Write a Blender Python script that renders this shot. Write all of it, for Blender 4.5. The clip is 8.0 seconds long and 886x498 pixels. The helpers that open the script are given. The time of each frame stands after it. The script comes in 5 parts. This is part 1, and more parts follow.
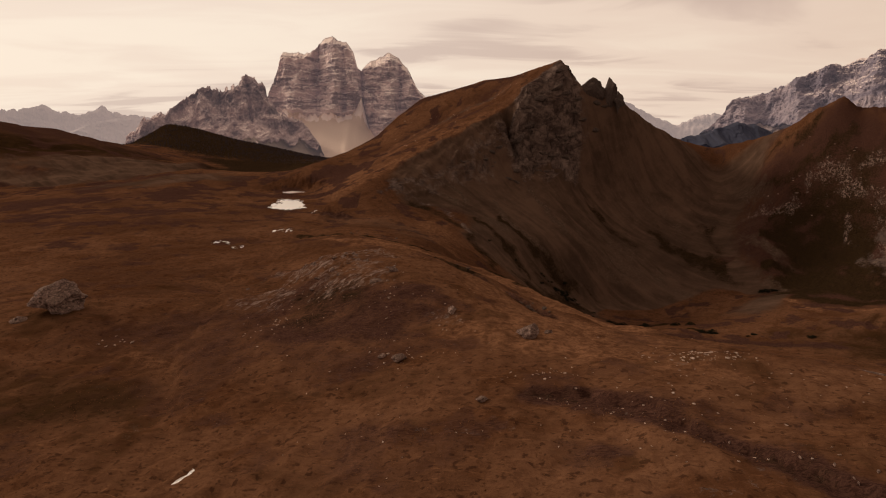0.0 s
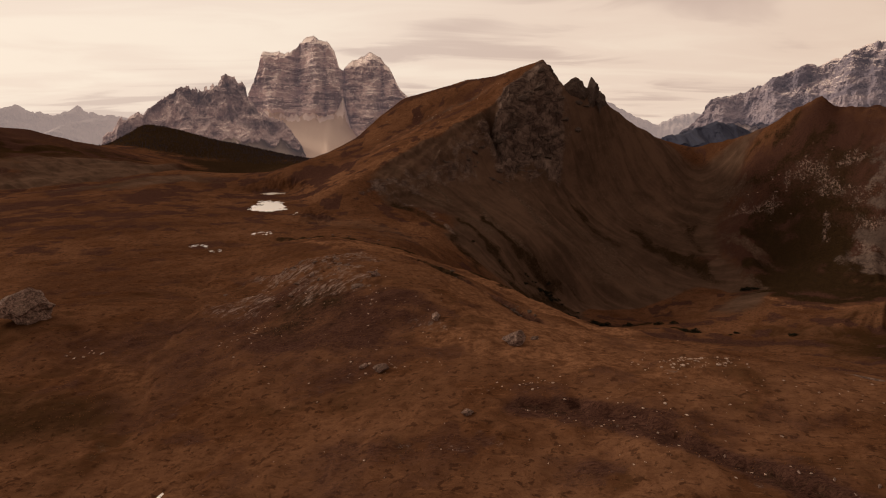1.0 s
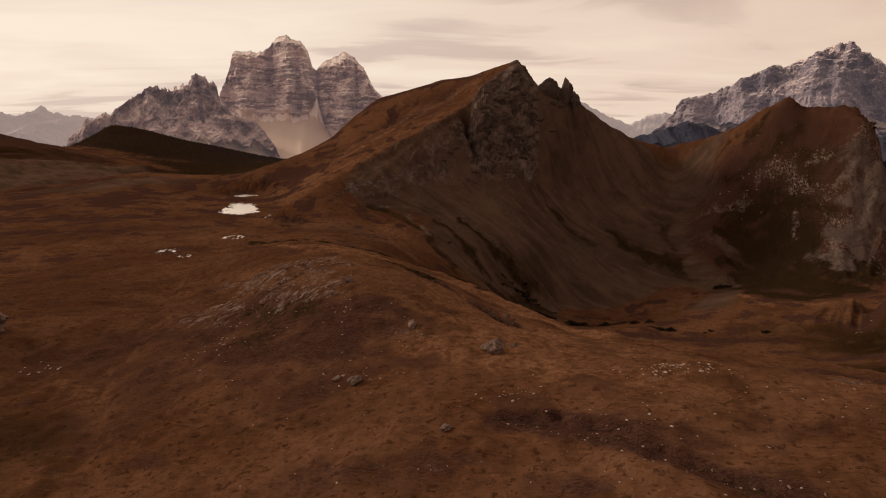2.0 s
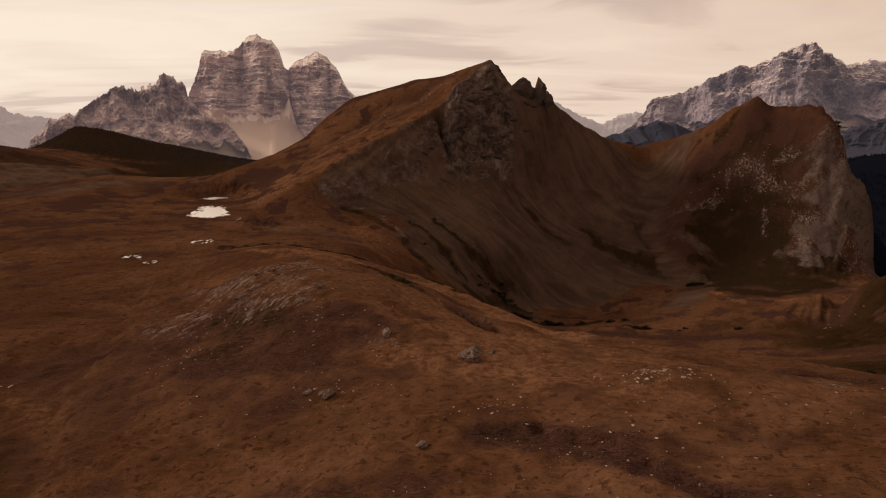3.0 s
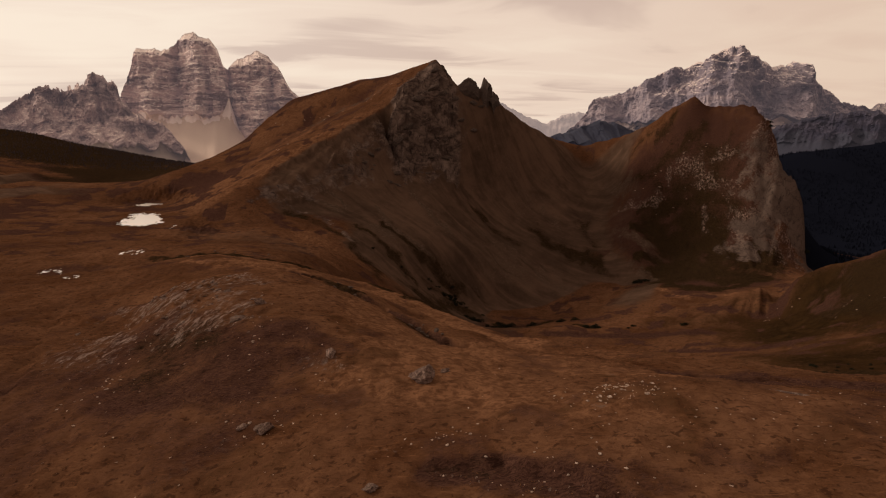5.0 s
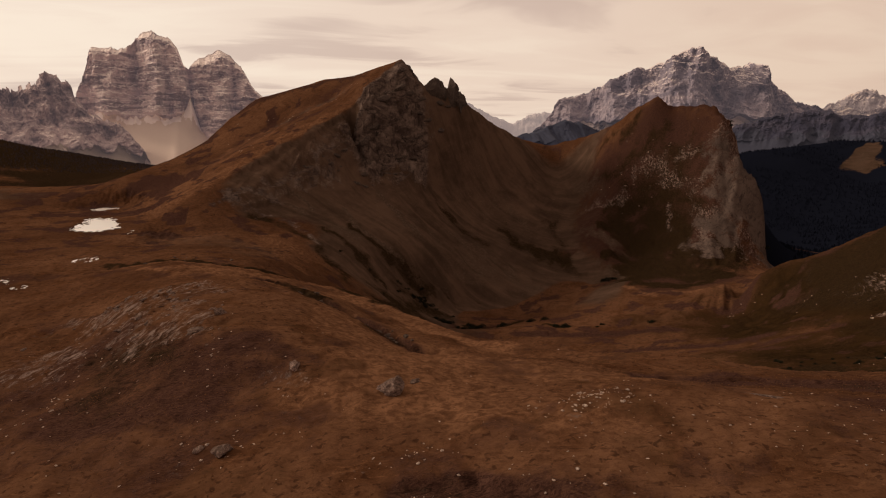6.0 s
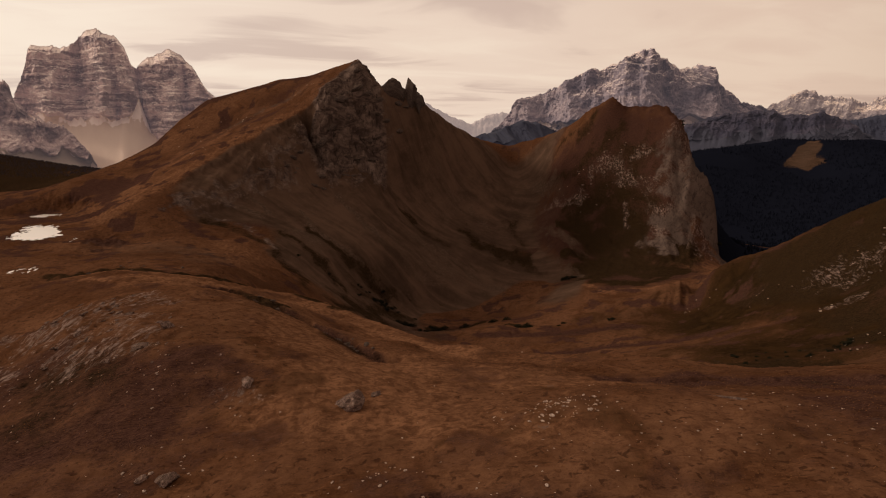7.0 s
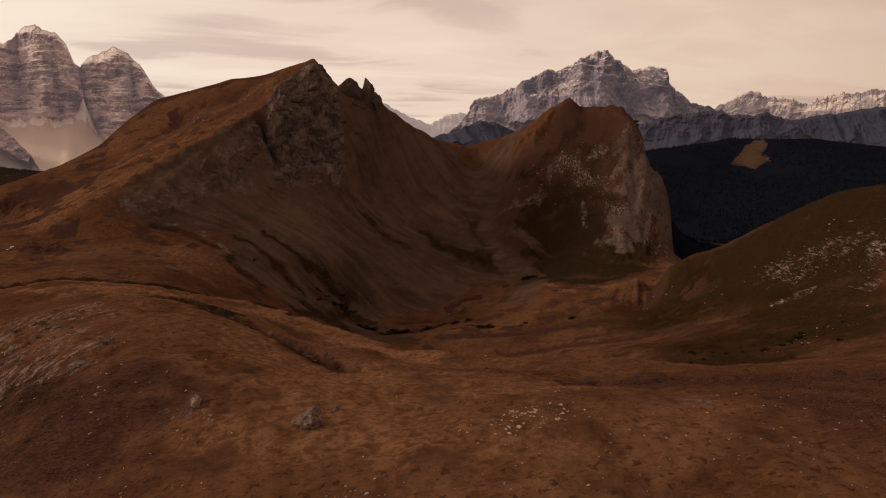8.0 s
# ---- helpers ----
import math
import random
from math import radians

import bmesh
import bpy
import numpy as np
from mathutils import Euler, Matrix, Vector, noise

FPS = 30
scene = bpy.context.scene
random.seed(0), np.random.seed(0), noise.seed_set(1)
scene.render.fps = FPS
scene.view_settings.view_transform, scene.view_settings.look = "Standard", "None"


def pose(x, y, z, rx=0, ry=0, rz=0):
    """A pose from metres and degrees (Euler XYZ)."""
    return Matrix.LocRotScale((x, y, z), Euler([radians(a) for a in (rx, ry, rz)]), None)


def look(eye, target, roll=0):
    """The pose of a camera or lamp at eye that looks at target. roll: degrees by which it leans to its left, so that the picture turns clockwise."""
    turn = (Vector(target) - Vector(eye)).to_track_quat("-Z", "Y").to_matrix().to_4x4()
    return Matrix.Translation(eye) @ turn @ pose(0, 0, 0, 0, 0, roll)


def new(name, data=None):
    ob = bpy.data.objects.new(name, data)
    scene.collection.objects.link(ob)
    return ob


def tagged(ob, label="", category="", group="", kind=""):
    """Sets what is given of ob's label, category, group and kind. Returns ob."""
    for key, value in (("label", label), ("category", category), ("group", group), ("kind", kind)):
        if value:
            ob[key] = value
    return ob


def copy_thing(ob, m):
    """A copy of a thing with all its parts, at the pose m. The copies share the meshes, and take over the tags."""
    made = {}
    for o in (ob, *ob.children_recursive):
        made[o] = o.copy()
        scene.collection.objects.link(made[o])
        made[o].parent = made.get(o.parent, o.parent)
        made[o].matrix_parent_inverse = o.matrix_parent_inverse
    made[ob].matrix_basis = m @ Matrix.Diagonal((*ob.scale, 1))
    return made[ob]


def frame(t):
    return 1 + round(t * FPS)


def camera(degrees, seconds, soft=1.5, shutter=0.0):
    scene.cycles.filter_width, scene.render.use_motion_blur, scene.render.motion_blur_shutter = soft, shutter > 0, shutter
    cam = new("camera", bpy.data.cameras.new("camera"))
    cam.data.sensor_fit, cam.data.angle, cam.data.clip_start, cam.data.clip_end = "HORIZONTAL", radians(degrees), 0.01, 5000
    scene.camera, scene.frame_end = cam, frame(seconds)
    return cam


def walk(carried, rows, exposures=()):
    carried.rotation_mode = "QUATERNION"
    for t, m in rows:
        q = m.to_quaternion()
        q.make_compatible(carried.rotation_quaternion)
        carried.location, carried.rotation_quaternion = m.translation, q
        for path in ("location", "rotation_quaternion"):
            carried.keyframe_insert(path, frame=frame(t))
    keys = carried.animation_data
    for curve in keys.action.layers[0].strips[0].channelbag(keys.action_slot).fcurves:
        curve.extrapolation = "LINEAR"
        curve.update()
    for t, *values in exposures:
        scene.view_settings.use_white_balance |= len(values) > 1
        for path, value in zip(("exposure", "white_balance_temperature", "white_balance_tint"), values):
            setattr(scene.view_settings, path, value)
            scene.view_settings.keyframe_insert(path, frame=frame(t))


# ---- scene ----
cam = camera(75.84, 8.0, soft=1.1)
EYE = 220.0                                          # height of the first eye over the basin floor
ROWS = [
    (0.0, 0.00, 0.02, 0.00, -0.00, -12.90, -0.00),
    (0.5, -0.04, 3.05, 0.19, -0.62, -12.91, 0.02),
    (1.0, 0.19, 5.92, 0.37, -1.70, -12.93, 0.09),
    (1.5, 0.39, 8.88, 0.62, -2.90, -12.93, 0.10),
    (3.0, 1.42, 17.91, 1.04, -6.64, -12.95, 0.30),
    (3.5, 1.86, 21.00, 1.27, -7.91, -12.95, 0.35),
    (4.0, 2.45, 24.13, 1.36, -9.16, -12.94, 0.39),
    (4.5, 3.01, 27.19, 1.44, -10.47, -12.94, 0.43),
    (6.0, 5.25, 36.08, 1.66, -15.05, -12.97, 0.63),
    (6.5, 6.16, 38.94, 1.67, -16.96, -12.96, 0.70),
    (7.0, 7.12, 41.61, 1.92, -19.08, -12.98, 0.78),
    (7.5, 8.13, 44.33, 2.09, -21.25, -12.99, 0.84),
    (8.0, 9.21, 47.04, 2.11, -23.14, -13.01, 0.81),
]
walk(cam, [(t, pose(x, y, z + EYE, 90 + tilt, 0, turn) @ pose(0, 0, 0, 0, 0, -lean)) for t, x, y, z, turn, tilt, lean in ROWS])

# ---- sky and sun ----
SUN_TURN, SUN_HEIGHT = radians(62), radians(25)      # to the left of the first view, low
GLOW_TURN = radians(40)                              # the brightest part of the cloud sheet
world = bpy.data.worlds.new("sky")
scene.world = world
world.use_nodes = True


def node(tree, kind, **values):
    n = tree.nodes.new(kind)
    for key, value in values.items():
        setattr(n, key, value)
    return n


def link(tree, a, b):
    tree.links.new(a, b)


def fill(socket, value):
    socket.default_value = value


def math_node(tree, op, a, b=None, clamp=False):
    n = node(tree, "ShaderNodeMath", operation=op, use_clamp=clamp)
    for k, v in enumerate((a, b)):
        if v is None:
            continue
        if isinstance(v, (int, float)):
            n.inputs[k].default_value = v
        else:
            tree.links.new(v, n.inputs[k])
    return n.outputs[0]


def mix_colour(tree, factor, a, b, blend="MIX"):
    n = node(tree, "ShaderNodeMix", data_type="RGBA", blend_type=blend)
    for socket, v in ((n.inputs[0], factor), (n.inputs[6], a), (n.inputs[7], b)):
        if isinstance(v, (int, float)):
            socket.default_value = v
        elif isinstance(v, tuple):
            socket.default_value = (*v, 1)
        else:
            tree.links.new(v, socket)
    return n.outputs[2]


def ramp(tree, value, stops):
    n = node(tree, "ShaderNodeValToRGB")
    n.color_ramp.interpolation = "EASE"
    while len(n.color_ramp.elements) < len(stops):
        n.color_ramp.elements.new(0.5)
    for e, (p, c) in zip(n.color_ramp.elements, stops):
        e.position = p
        e.color = (c, c, c, 1) if isinstance(c, (int, float)) else (*c, 1)
    tree.links.new(value, n.inputs[0])
    return n.outputs[0]


def noise_node(tree, vector, scale, detail=4.0, rough=0.55, warp=0.0):
    n = node(tree, "ShaderNodeTexNoise")
    n.inputs["Scale"].default_value = scale
    n.inputs["Detail"].default_value = detail
    n.inputs["Roughness"].default_value = rough
    n.inputs["Distortion"].default_value = warp
    tree.links.new(vector, n.inputs["Vector"])
    return n.outputs[0]


def build_sky():
    t = world.node_tree
    t.nodes.clear()
    out = node(t, "ShaderNodeOutputWorld")
    sky = node(t, "ShaderNodeTexSky", sky_type="NISHITA", sun_disc=False,
               sun_elevation=SUN_HEIGHT, sun_rotation=-SUN_TURN, dust_density=4.0)
    where = node(t, "ShaderNodeTexCoord").outputs["Generated"]
    sep = node(t, "ShaderNodeSeparateXYZ")
    link(t, where, sep.inputs[0])
    x, y, z = sep.outputs
    # cloud sheet: directions projected on a flat layer, so that the bands close up towards the horizon
    lift = math_node(t, "MAXIMUM", math_node(t, "ADD", z, 0.10), 0.05)
    flat = node(t, "ShaderNodeCombineXYZ")
    link(t, math_node(t, "DIVIDE", x, lift), flat.inputs[0])
    link(t, math_node(t, "DIVIDE", y, lift), flat.inputs[1])
    stretch = node(t, "ShaderNodeMapping")
    fill(stretch.inputs["Scale"], (0.55, 1.0, 1.0))
    fill(stretch.inputs["Rotation"], (0, 0, radians(12)))
    link(t, flat.outputs[0], stretch.inputs[0])
    broad = noise_node(t, stretch.outputs[0], 0.42, 3.0, 0.5, 0.5)
    fine = noise_node(t, stretch.outputs[0], 1.3, 4.0, 0.55, 0.9)
    cloud = math_node(t, "ADD", math_node(t, "MULTIPLY", broad, 0.72), math_node(t, "MULTIPLY", fine, 0.28))
    shade = ramp(t, cloud, ((0.42, (0.97, 0.83, 0.69)), (0.52, (0.91, 0.755, 0.63)), (0.59, (0.72, 0.575, 0.49))))
    # brighter towards the hidden sun, dimmer and redder away from it
    sun_x, sun_y = -math.sin(GLOW_TURN), math.cos(GLOW_TURN)
    side = math_node(t, "ADD", math_node(t, "MULTIPLY", x, sun_x), math_node(t, "MULTIPLY", y, sun_y))
    glow = ramp(t, math_node(t, "ADD", math_node(t, "MULTIPLY", side, 0.5), 0.5), (
        (0.0, (0.46, 0.40, 0.37)), (0.22, (0.56, 0.485, 0.45)), (0.38, (0.74, 0.64, 0.585)), (0.52, (0.85, 0.76, 0.71)), (0.75, (0.95, 0.90, 0.87)), (1.0, (1.03, 1.02, 1.01))))
    high = ramp(t, z, ((0.0, 1.0), (0.40, 0.98), (1.0, 0.66)))
    layer = mix_colour(t, 1.0, mix_colour(t, 1.0, shade, glow, "MULTIPLY"), high, "MULTIPLY")
    clear = node(t, "ShaderNodeBackground")
    link(t, sky.outputs[0], clear.inputs[0])
    fill(clear.inputs[1], 0.05)
    veil = node(t, "ShaderNodeBackground")
    link(t, layer, veil.inputs[0])
    fill(veil.inputs[1], 1.0)
    both = node(t, "ShaderNodeMixShader")
    fill(both.inputs[0], 0.95)
    link(t, clear.outputs[0], both.inputs[1])
    link(t, veil.outputs[0], both.inputs[2])
    link(t, both.outputs[0], out.inputs[0])


build_sky()
sun_data = bpy.data.lights.new("sun", "SUN")
sun_data.energy, sun_data.angle, sun_data.color = 1.8, radians(10), (1.0, 0.80, 0.62)
sun = new("sun", sun_data)
sun.matrix_world = look((0, 0, 0), (math.sin(SUN_TURN) * math.cos(SUN_HEIGHT), -math.cos(SUN_TURN) * math.cos(SUN_HEIGHT), -math.sin(SUN_HEIGHT)))

# ---- materials ----
def material(name):
    m = bpy.data.materials.new(name)
    m.use_nodes = True
    t = m.node_tree
    return m, t, t.nodes["Principled BSDF"]


def place(t):
    return node(t, "ShaderNodeNewGeometry").outputs["Position"]


def steepness(t):
    """1 on level faces, 0 on upright ones."""
    n = node(t, "ShaderNodeNewGeometry")
    s = node(t, "ShaderNodeSeparateXYZ")
    link(t, n.outputs["Normal"], s.inputs[0])
    return s.outputs[2]


def bump(t, bsdf, height, strength, distance):
    b = node(t, "ShaderNodeBump")
    fill(b.inputs["Strength"], strength)
    fill(b.inputs["Distance"], distance)
    link(t, height, b.inputs["Height"])
    link(t, b.outputs[0], bsdf.inputs["Normal"])


def cover(t, name):
    return node(t, "ShaderNodeAttribute", attribute_name=name).outputs["Fac"]


def squash(t, vector, scale, turn=0.0):
    m = node(t, "ShaderNodeMapping")
    fill(m.inputs["Scale"], scale)
    fill(m.inputs["Rotation"], (0, 0, turn))
    link(t, vector, m.inputs[0])
    return m.outputs[0]



def grained(t, p, turn, along, across, up=1.0):
    """Coordinates drawn out in one direction of the compass."""
    c, s = math.cos(radians(turn)), math.sin(radians(turn))
    out = node(t, "ShaderNodeCombineXYZ")
    for k, axis in enumerate(((c * along, s * along, 0), (-s * across, c * across, 0), (0, 0, up))):
        d = node(t, "ShaderNodeVectorMath", operation="DOT_PRODUCT")
        link(t, p, d.inputs[0])
        fill(d.inputs[1], axis)
        link(t, d.outputs["Value"], out.inputs[k])
    return out.outputs[0]


def ground_material():
    m, t, bsdf = material("alpine_ground")
    p = place(t)
    big = noise_node(t, p, 0.011, 4.0, 0.55, 0.6)
    mid = noise_node(t, p, 0.055, 5.0, 0.62, 0.8)
    small = noise_node(t, p, 0.42, 5.0, 0.68, 0.5)
    tiny = noise_node(t, p, 2.6, 3.0, 0.7)
    grass = ramp(t, big, ((0.36, (0.080, 0.0372, 0.0200)), (0.52, (0.118, 0.0562, 0.0297)), (0.68, (0.152, 0.0743, 0.0401))))
    grass = mix_colour(t, ramp(t, mid, ((0.44, 0.0), (0.68, 0.70))), grass, (0.072, 0.029, 0.012))
    # low spots of the noise, sunk by the bump too, are shaded in colour
    grass = mix_colour(t, ramp(t, small, ((0.38, 0.42), (0.55, 0.0))), grass, (0.050, 0.020, 0.010))
    grass = mix_colour(t, ramp(t, small, ((0.56, 0.0), (0.75, 0.55))), grass, (0.140, 0.064, 0.029))
    grass = mix_colour(t, ramp(t, tiny, ((0.34, 0.32), (0.46, 0.0))), grass, (0.036, 0.015, 0.008))
    grass = mix_colour(t, ramp(t, tiny, ((0.56, 0.0), (0.72, 0.3))), grass, (0.20, 0.092, 0.042))
    # dark spots: shade of small pits and tussocks put into the turf colour
    pit_shade = noise_node(t, p, 0.55, 2.0, 0.5, 0.3)
    grass = mix_colour(t, ramp(t, pit_shade, ((0.585, 0.0), (0.68, 0.65))), grass, (0.028, 0.012, 0.007))
    trod = noise_node(t, grained(t, p, -14, 0.13, 0.80, 1.6), 1.0, 4.0, 0.66, 0.9)
    grass = mix_colour(t, ramp(t, trod, ((0.33, 0.5), (0.43, 0.0))), grass, (0.040, 0.018, 0.010))
    grass = mix_colour(t, ramp(t, trod, ((0.57, 0.0), (0.70, 0.5))), grass, (0.185, 0.088, 0.043))
    straw = noise_node(t, squash(t, p, (0.5, 1.3, 1.0), 0.5), 1.0, 4.0, 0.75, 1.5)
    grass = mix_colour(t, ramp(t, straw, ((0.62, 0.0), (0.78, 0.3))), grass, (0.175, 0.079, 0.035))
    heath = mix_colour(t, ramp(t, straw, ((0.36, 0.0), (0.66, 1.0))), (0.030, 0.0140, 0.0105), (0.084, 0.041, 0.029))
    green = mix_colour(t, ramp(t, mid, ((0.36, 0.0), (0.64, 1.0))), (0.016, 0.0095, 0.0045), (0.038, 0.0195, 0.0085))
    green = mix_colour(t, ramp(t, small, ((0.38, 0.6), (0.54, 0.0))), green, (0.026, 0.015, 0.007))
    scree = mix_colour(t, ramp(t, small, ((0.35, 0.0), (0.7, 1.0))), (0.058, 0.037, 0.026), (0.118, 0.078, 0.056))
    strata = noise_node(t, squash(t, p, (0.035, 0.035, 0.06)), 1.0, 6.0, 0.68, 1.6)
    crack = noise_node(t, squash(t, p, (0.12, 0.12, 0.055)), 1.0, 6.0, 0.72, 1.4)
    rock = mix_colour(t, ramp(t, strata, ((0.35, 0.0), (0.65, 1.0))), (0.058, 0.039, 0.033), (0.175, 0.126, 0.105))
    rock = mix_colour(t, ramp(t, crack, ((0.30, 0.85), (0.48, 0.0))), rock, (0.012, 0.009, 0.009))
    chutes = noise_node(t, grained(t, p, -36, 0.010, 0.075, 0.012), 1.0, 5.0, 0.62, 0.7)
    chutes = math_node(t, "ADD", math_node(t, "MULTIPLY", chutes, 0.45), math_node(t, "ADD", math_node(t, "MULTIPLY", big, 0.30), math_node(t, "MULTIPLY", mid, 0.25)))
    soil = mix_colour(t, ramp(t, chutes, ((0.36, 0.0), (0.63, 1.0))), (0.052, 0.032, 0.022), (0.112, 0.068, 0.047))
    soil = mix_colour(t, ramp(t, small, ((0.55, 0.0), (0.78, 0.6))), soil, (0.145, 0.094, 0.068))
    # near-black mat: dark low growth, and shade painted into hollows and cracks
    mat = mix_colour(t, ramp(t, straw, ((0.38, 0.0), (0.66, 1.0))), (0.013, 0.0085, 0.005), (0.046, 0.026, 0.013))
    # conifers, with the blue of the haze put into their near-black colour
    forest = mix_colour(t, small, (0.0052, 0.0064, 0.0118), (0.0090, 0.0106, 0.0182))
    joints = node(t, "ShaderNodeTexVoronoi", feature="DISTANCE_TO_EDGE")
    fill(joints.inputs["Scale"], 0.06)
    warped = node(t, "ShaderNodeVectorMath", operation="ADD")
    link(t, p, warped.inputs[0])
    bend = node(t, "ShaderNodeVectorMath", operation="SCALE")
    wander = node(t, "ShaderNodeTexNoise")
    fill(wander.inputs["Scale"], 0.09)
    fill(wander.inputs["Detail"], 4.0)
    link(t, p, wander.inputs["Vector"])
    link(t, wander.outputs["Color"], bend.inputs[0])
    fill(bend.inputs["Scale"], 26.0)
    link(t, bend.outputs[0], warped.inputs[1])
    link(t, warped.outputs[0], joints.inputs["Vector"])
    split = ramp(t, joints.outputs["Distance"], ((0.0, 1.0), (0.07, 0.0)))
    pale = mix_colour(t, ramp(t, crack, ((0.30, 0.0), (0.55, 1.0))), (0.075, 0.051, 0.042), (0.225, 0.160, 0.135))

    pale = mix_colour(t, math_node(t, "MULTIPLY", split, 0.22), pale, (0.022, 0.016, 0.014))
    rock = mix_colour(t, math_node(t, "MULTIPLY", split, 0.35), rock, (0.010, 0.008, 0.008))

    def edge(name, spread, soft=0.12):
        wobble = math_node(t, "ADD", cover(t, name), math_node(t, "MULTIPLY", math_node(t, "SUBTRACT", math_node(t, "ADD", math_node(t, "MULTIPLY", mid, 0.40), math_node(t, "ADD", math_node(t, "MULTIPLY", small, 0.35), math_node(t, "MULTIPLY", tiny, 0.25))), 0.5), 2.3 * spread))
        return ramp(t, wobble, ((0.5 - soft, 0.0), (0.5 + soft, 1.0)))
    dry = mix_colour(t, ramp(t, small, ((0.36, 0.0), (0.62, 1.0))), (0.110, 0.0519, 0.0266), (0.202, 0.0983, 0.0519))
    c = mix_colour(t, edge("dry", 0.8, 0.30), grass, dry)
    c = mix_colour(t, edge("green", 0.8, 0.28), c, green)
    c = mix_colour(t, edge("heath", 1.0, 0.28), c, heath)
    c = mix_colour(t, edge("scarp", 0.6, 0.26), c, soil)
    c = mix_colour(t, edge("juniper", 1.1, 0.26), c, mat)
    c = mix_colour(t, edge("scree", 0.9, 0.28), c, scree)
    c = mix_colour(t, edge("rock", 1.4, 0.18), c, rock)
    bedding = noise_node(t, grained(t, p, 62, 0.13, 0.50, 0.4), 1.0, 5.0, 0.7, 0.8)
    beds = math_node(t, "MULTIPLY", edge("pale", 1.5), ramp(t, bedding, ((0.46, 0.0), (0.60, 1.0))))
    c = mix_colour(t, beds, c, pale)
    plates = node(t, "ShaderNodeTexVoronoi", feature="F1")
    fill(plates.inputs["Scale"], 0.035)
    link(t, warped.outputs[0], plates.inputs["Vector"])
    tone = node(t, "ShaderNodeSeparateXYZ")
    link(t, plates.outputs["Color"], tone.inputs[0])
    face = mix_colour(t, math_node(t, "ADD", math_node(t, "MULTIPLY", tone.outputs[0], 0.45), math_node(t, "MULTIPLY", strata, 0.55)), (0.052, 0.037, 0.031), (0.165, 0.119, 0.100))
    face = mix_colour(t, ramp(t, crack, ((0.34, 0.85), (0.48, 0.0))), face, (0.045, 0.031, 0.026))
    face = mix_colour(t, math_node(t, "MULTIPLY", split, 0.30), face, (0.018, 0.013, 0.011))
    c = mix_colour(t, edge("cliff", 1.5, 0.20), c, face)
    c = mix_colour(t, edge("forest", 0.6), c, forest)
    link(t, c, bsdf.inputs["Base Color"])
    fill(bsdf.inputs["Roughness"], 0.95)
    fill(bsdf.inputs["Specular IOR Level"], 0.0)
    h = math_node(t, "ADD", math_node(t, "MULTIPLY", small, 0.8), math_node(t, "MULTIPLY", tiny, 0.55))
    h = math_node(t, "ADD", h, math_node(t, "MULTIPLY", straw, 0.18))
    h = math_node(t, "ADD", h, math_node(t, "MULTIPLY", trod, 0.8))
    h = math_node(t, "ADD", h, math_node(t, "MULTIPLY", beds, 0.5))
    bump(t, bsdf, h, 0.45, 0.6)
    return m


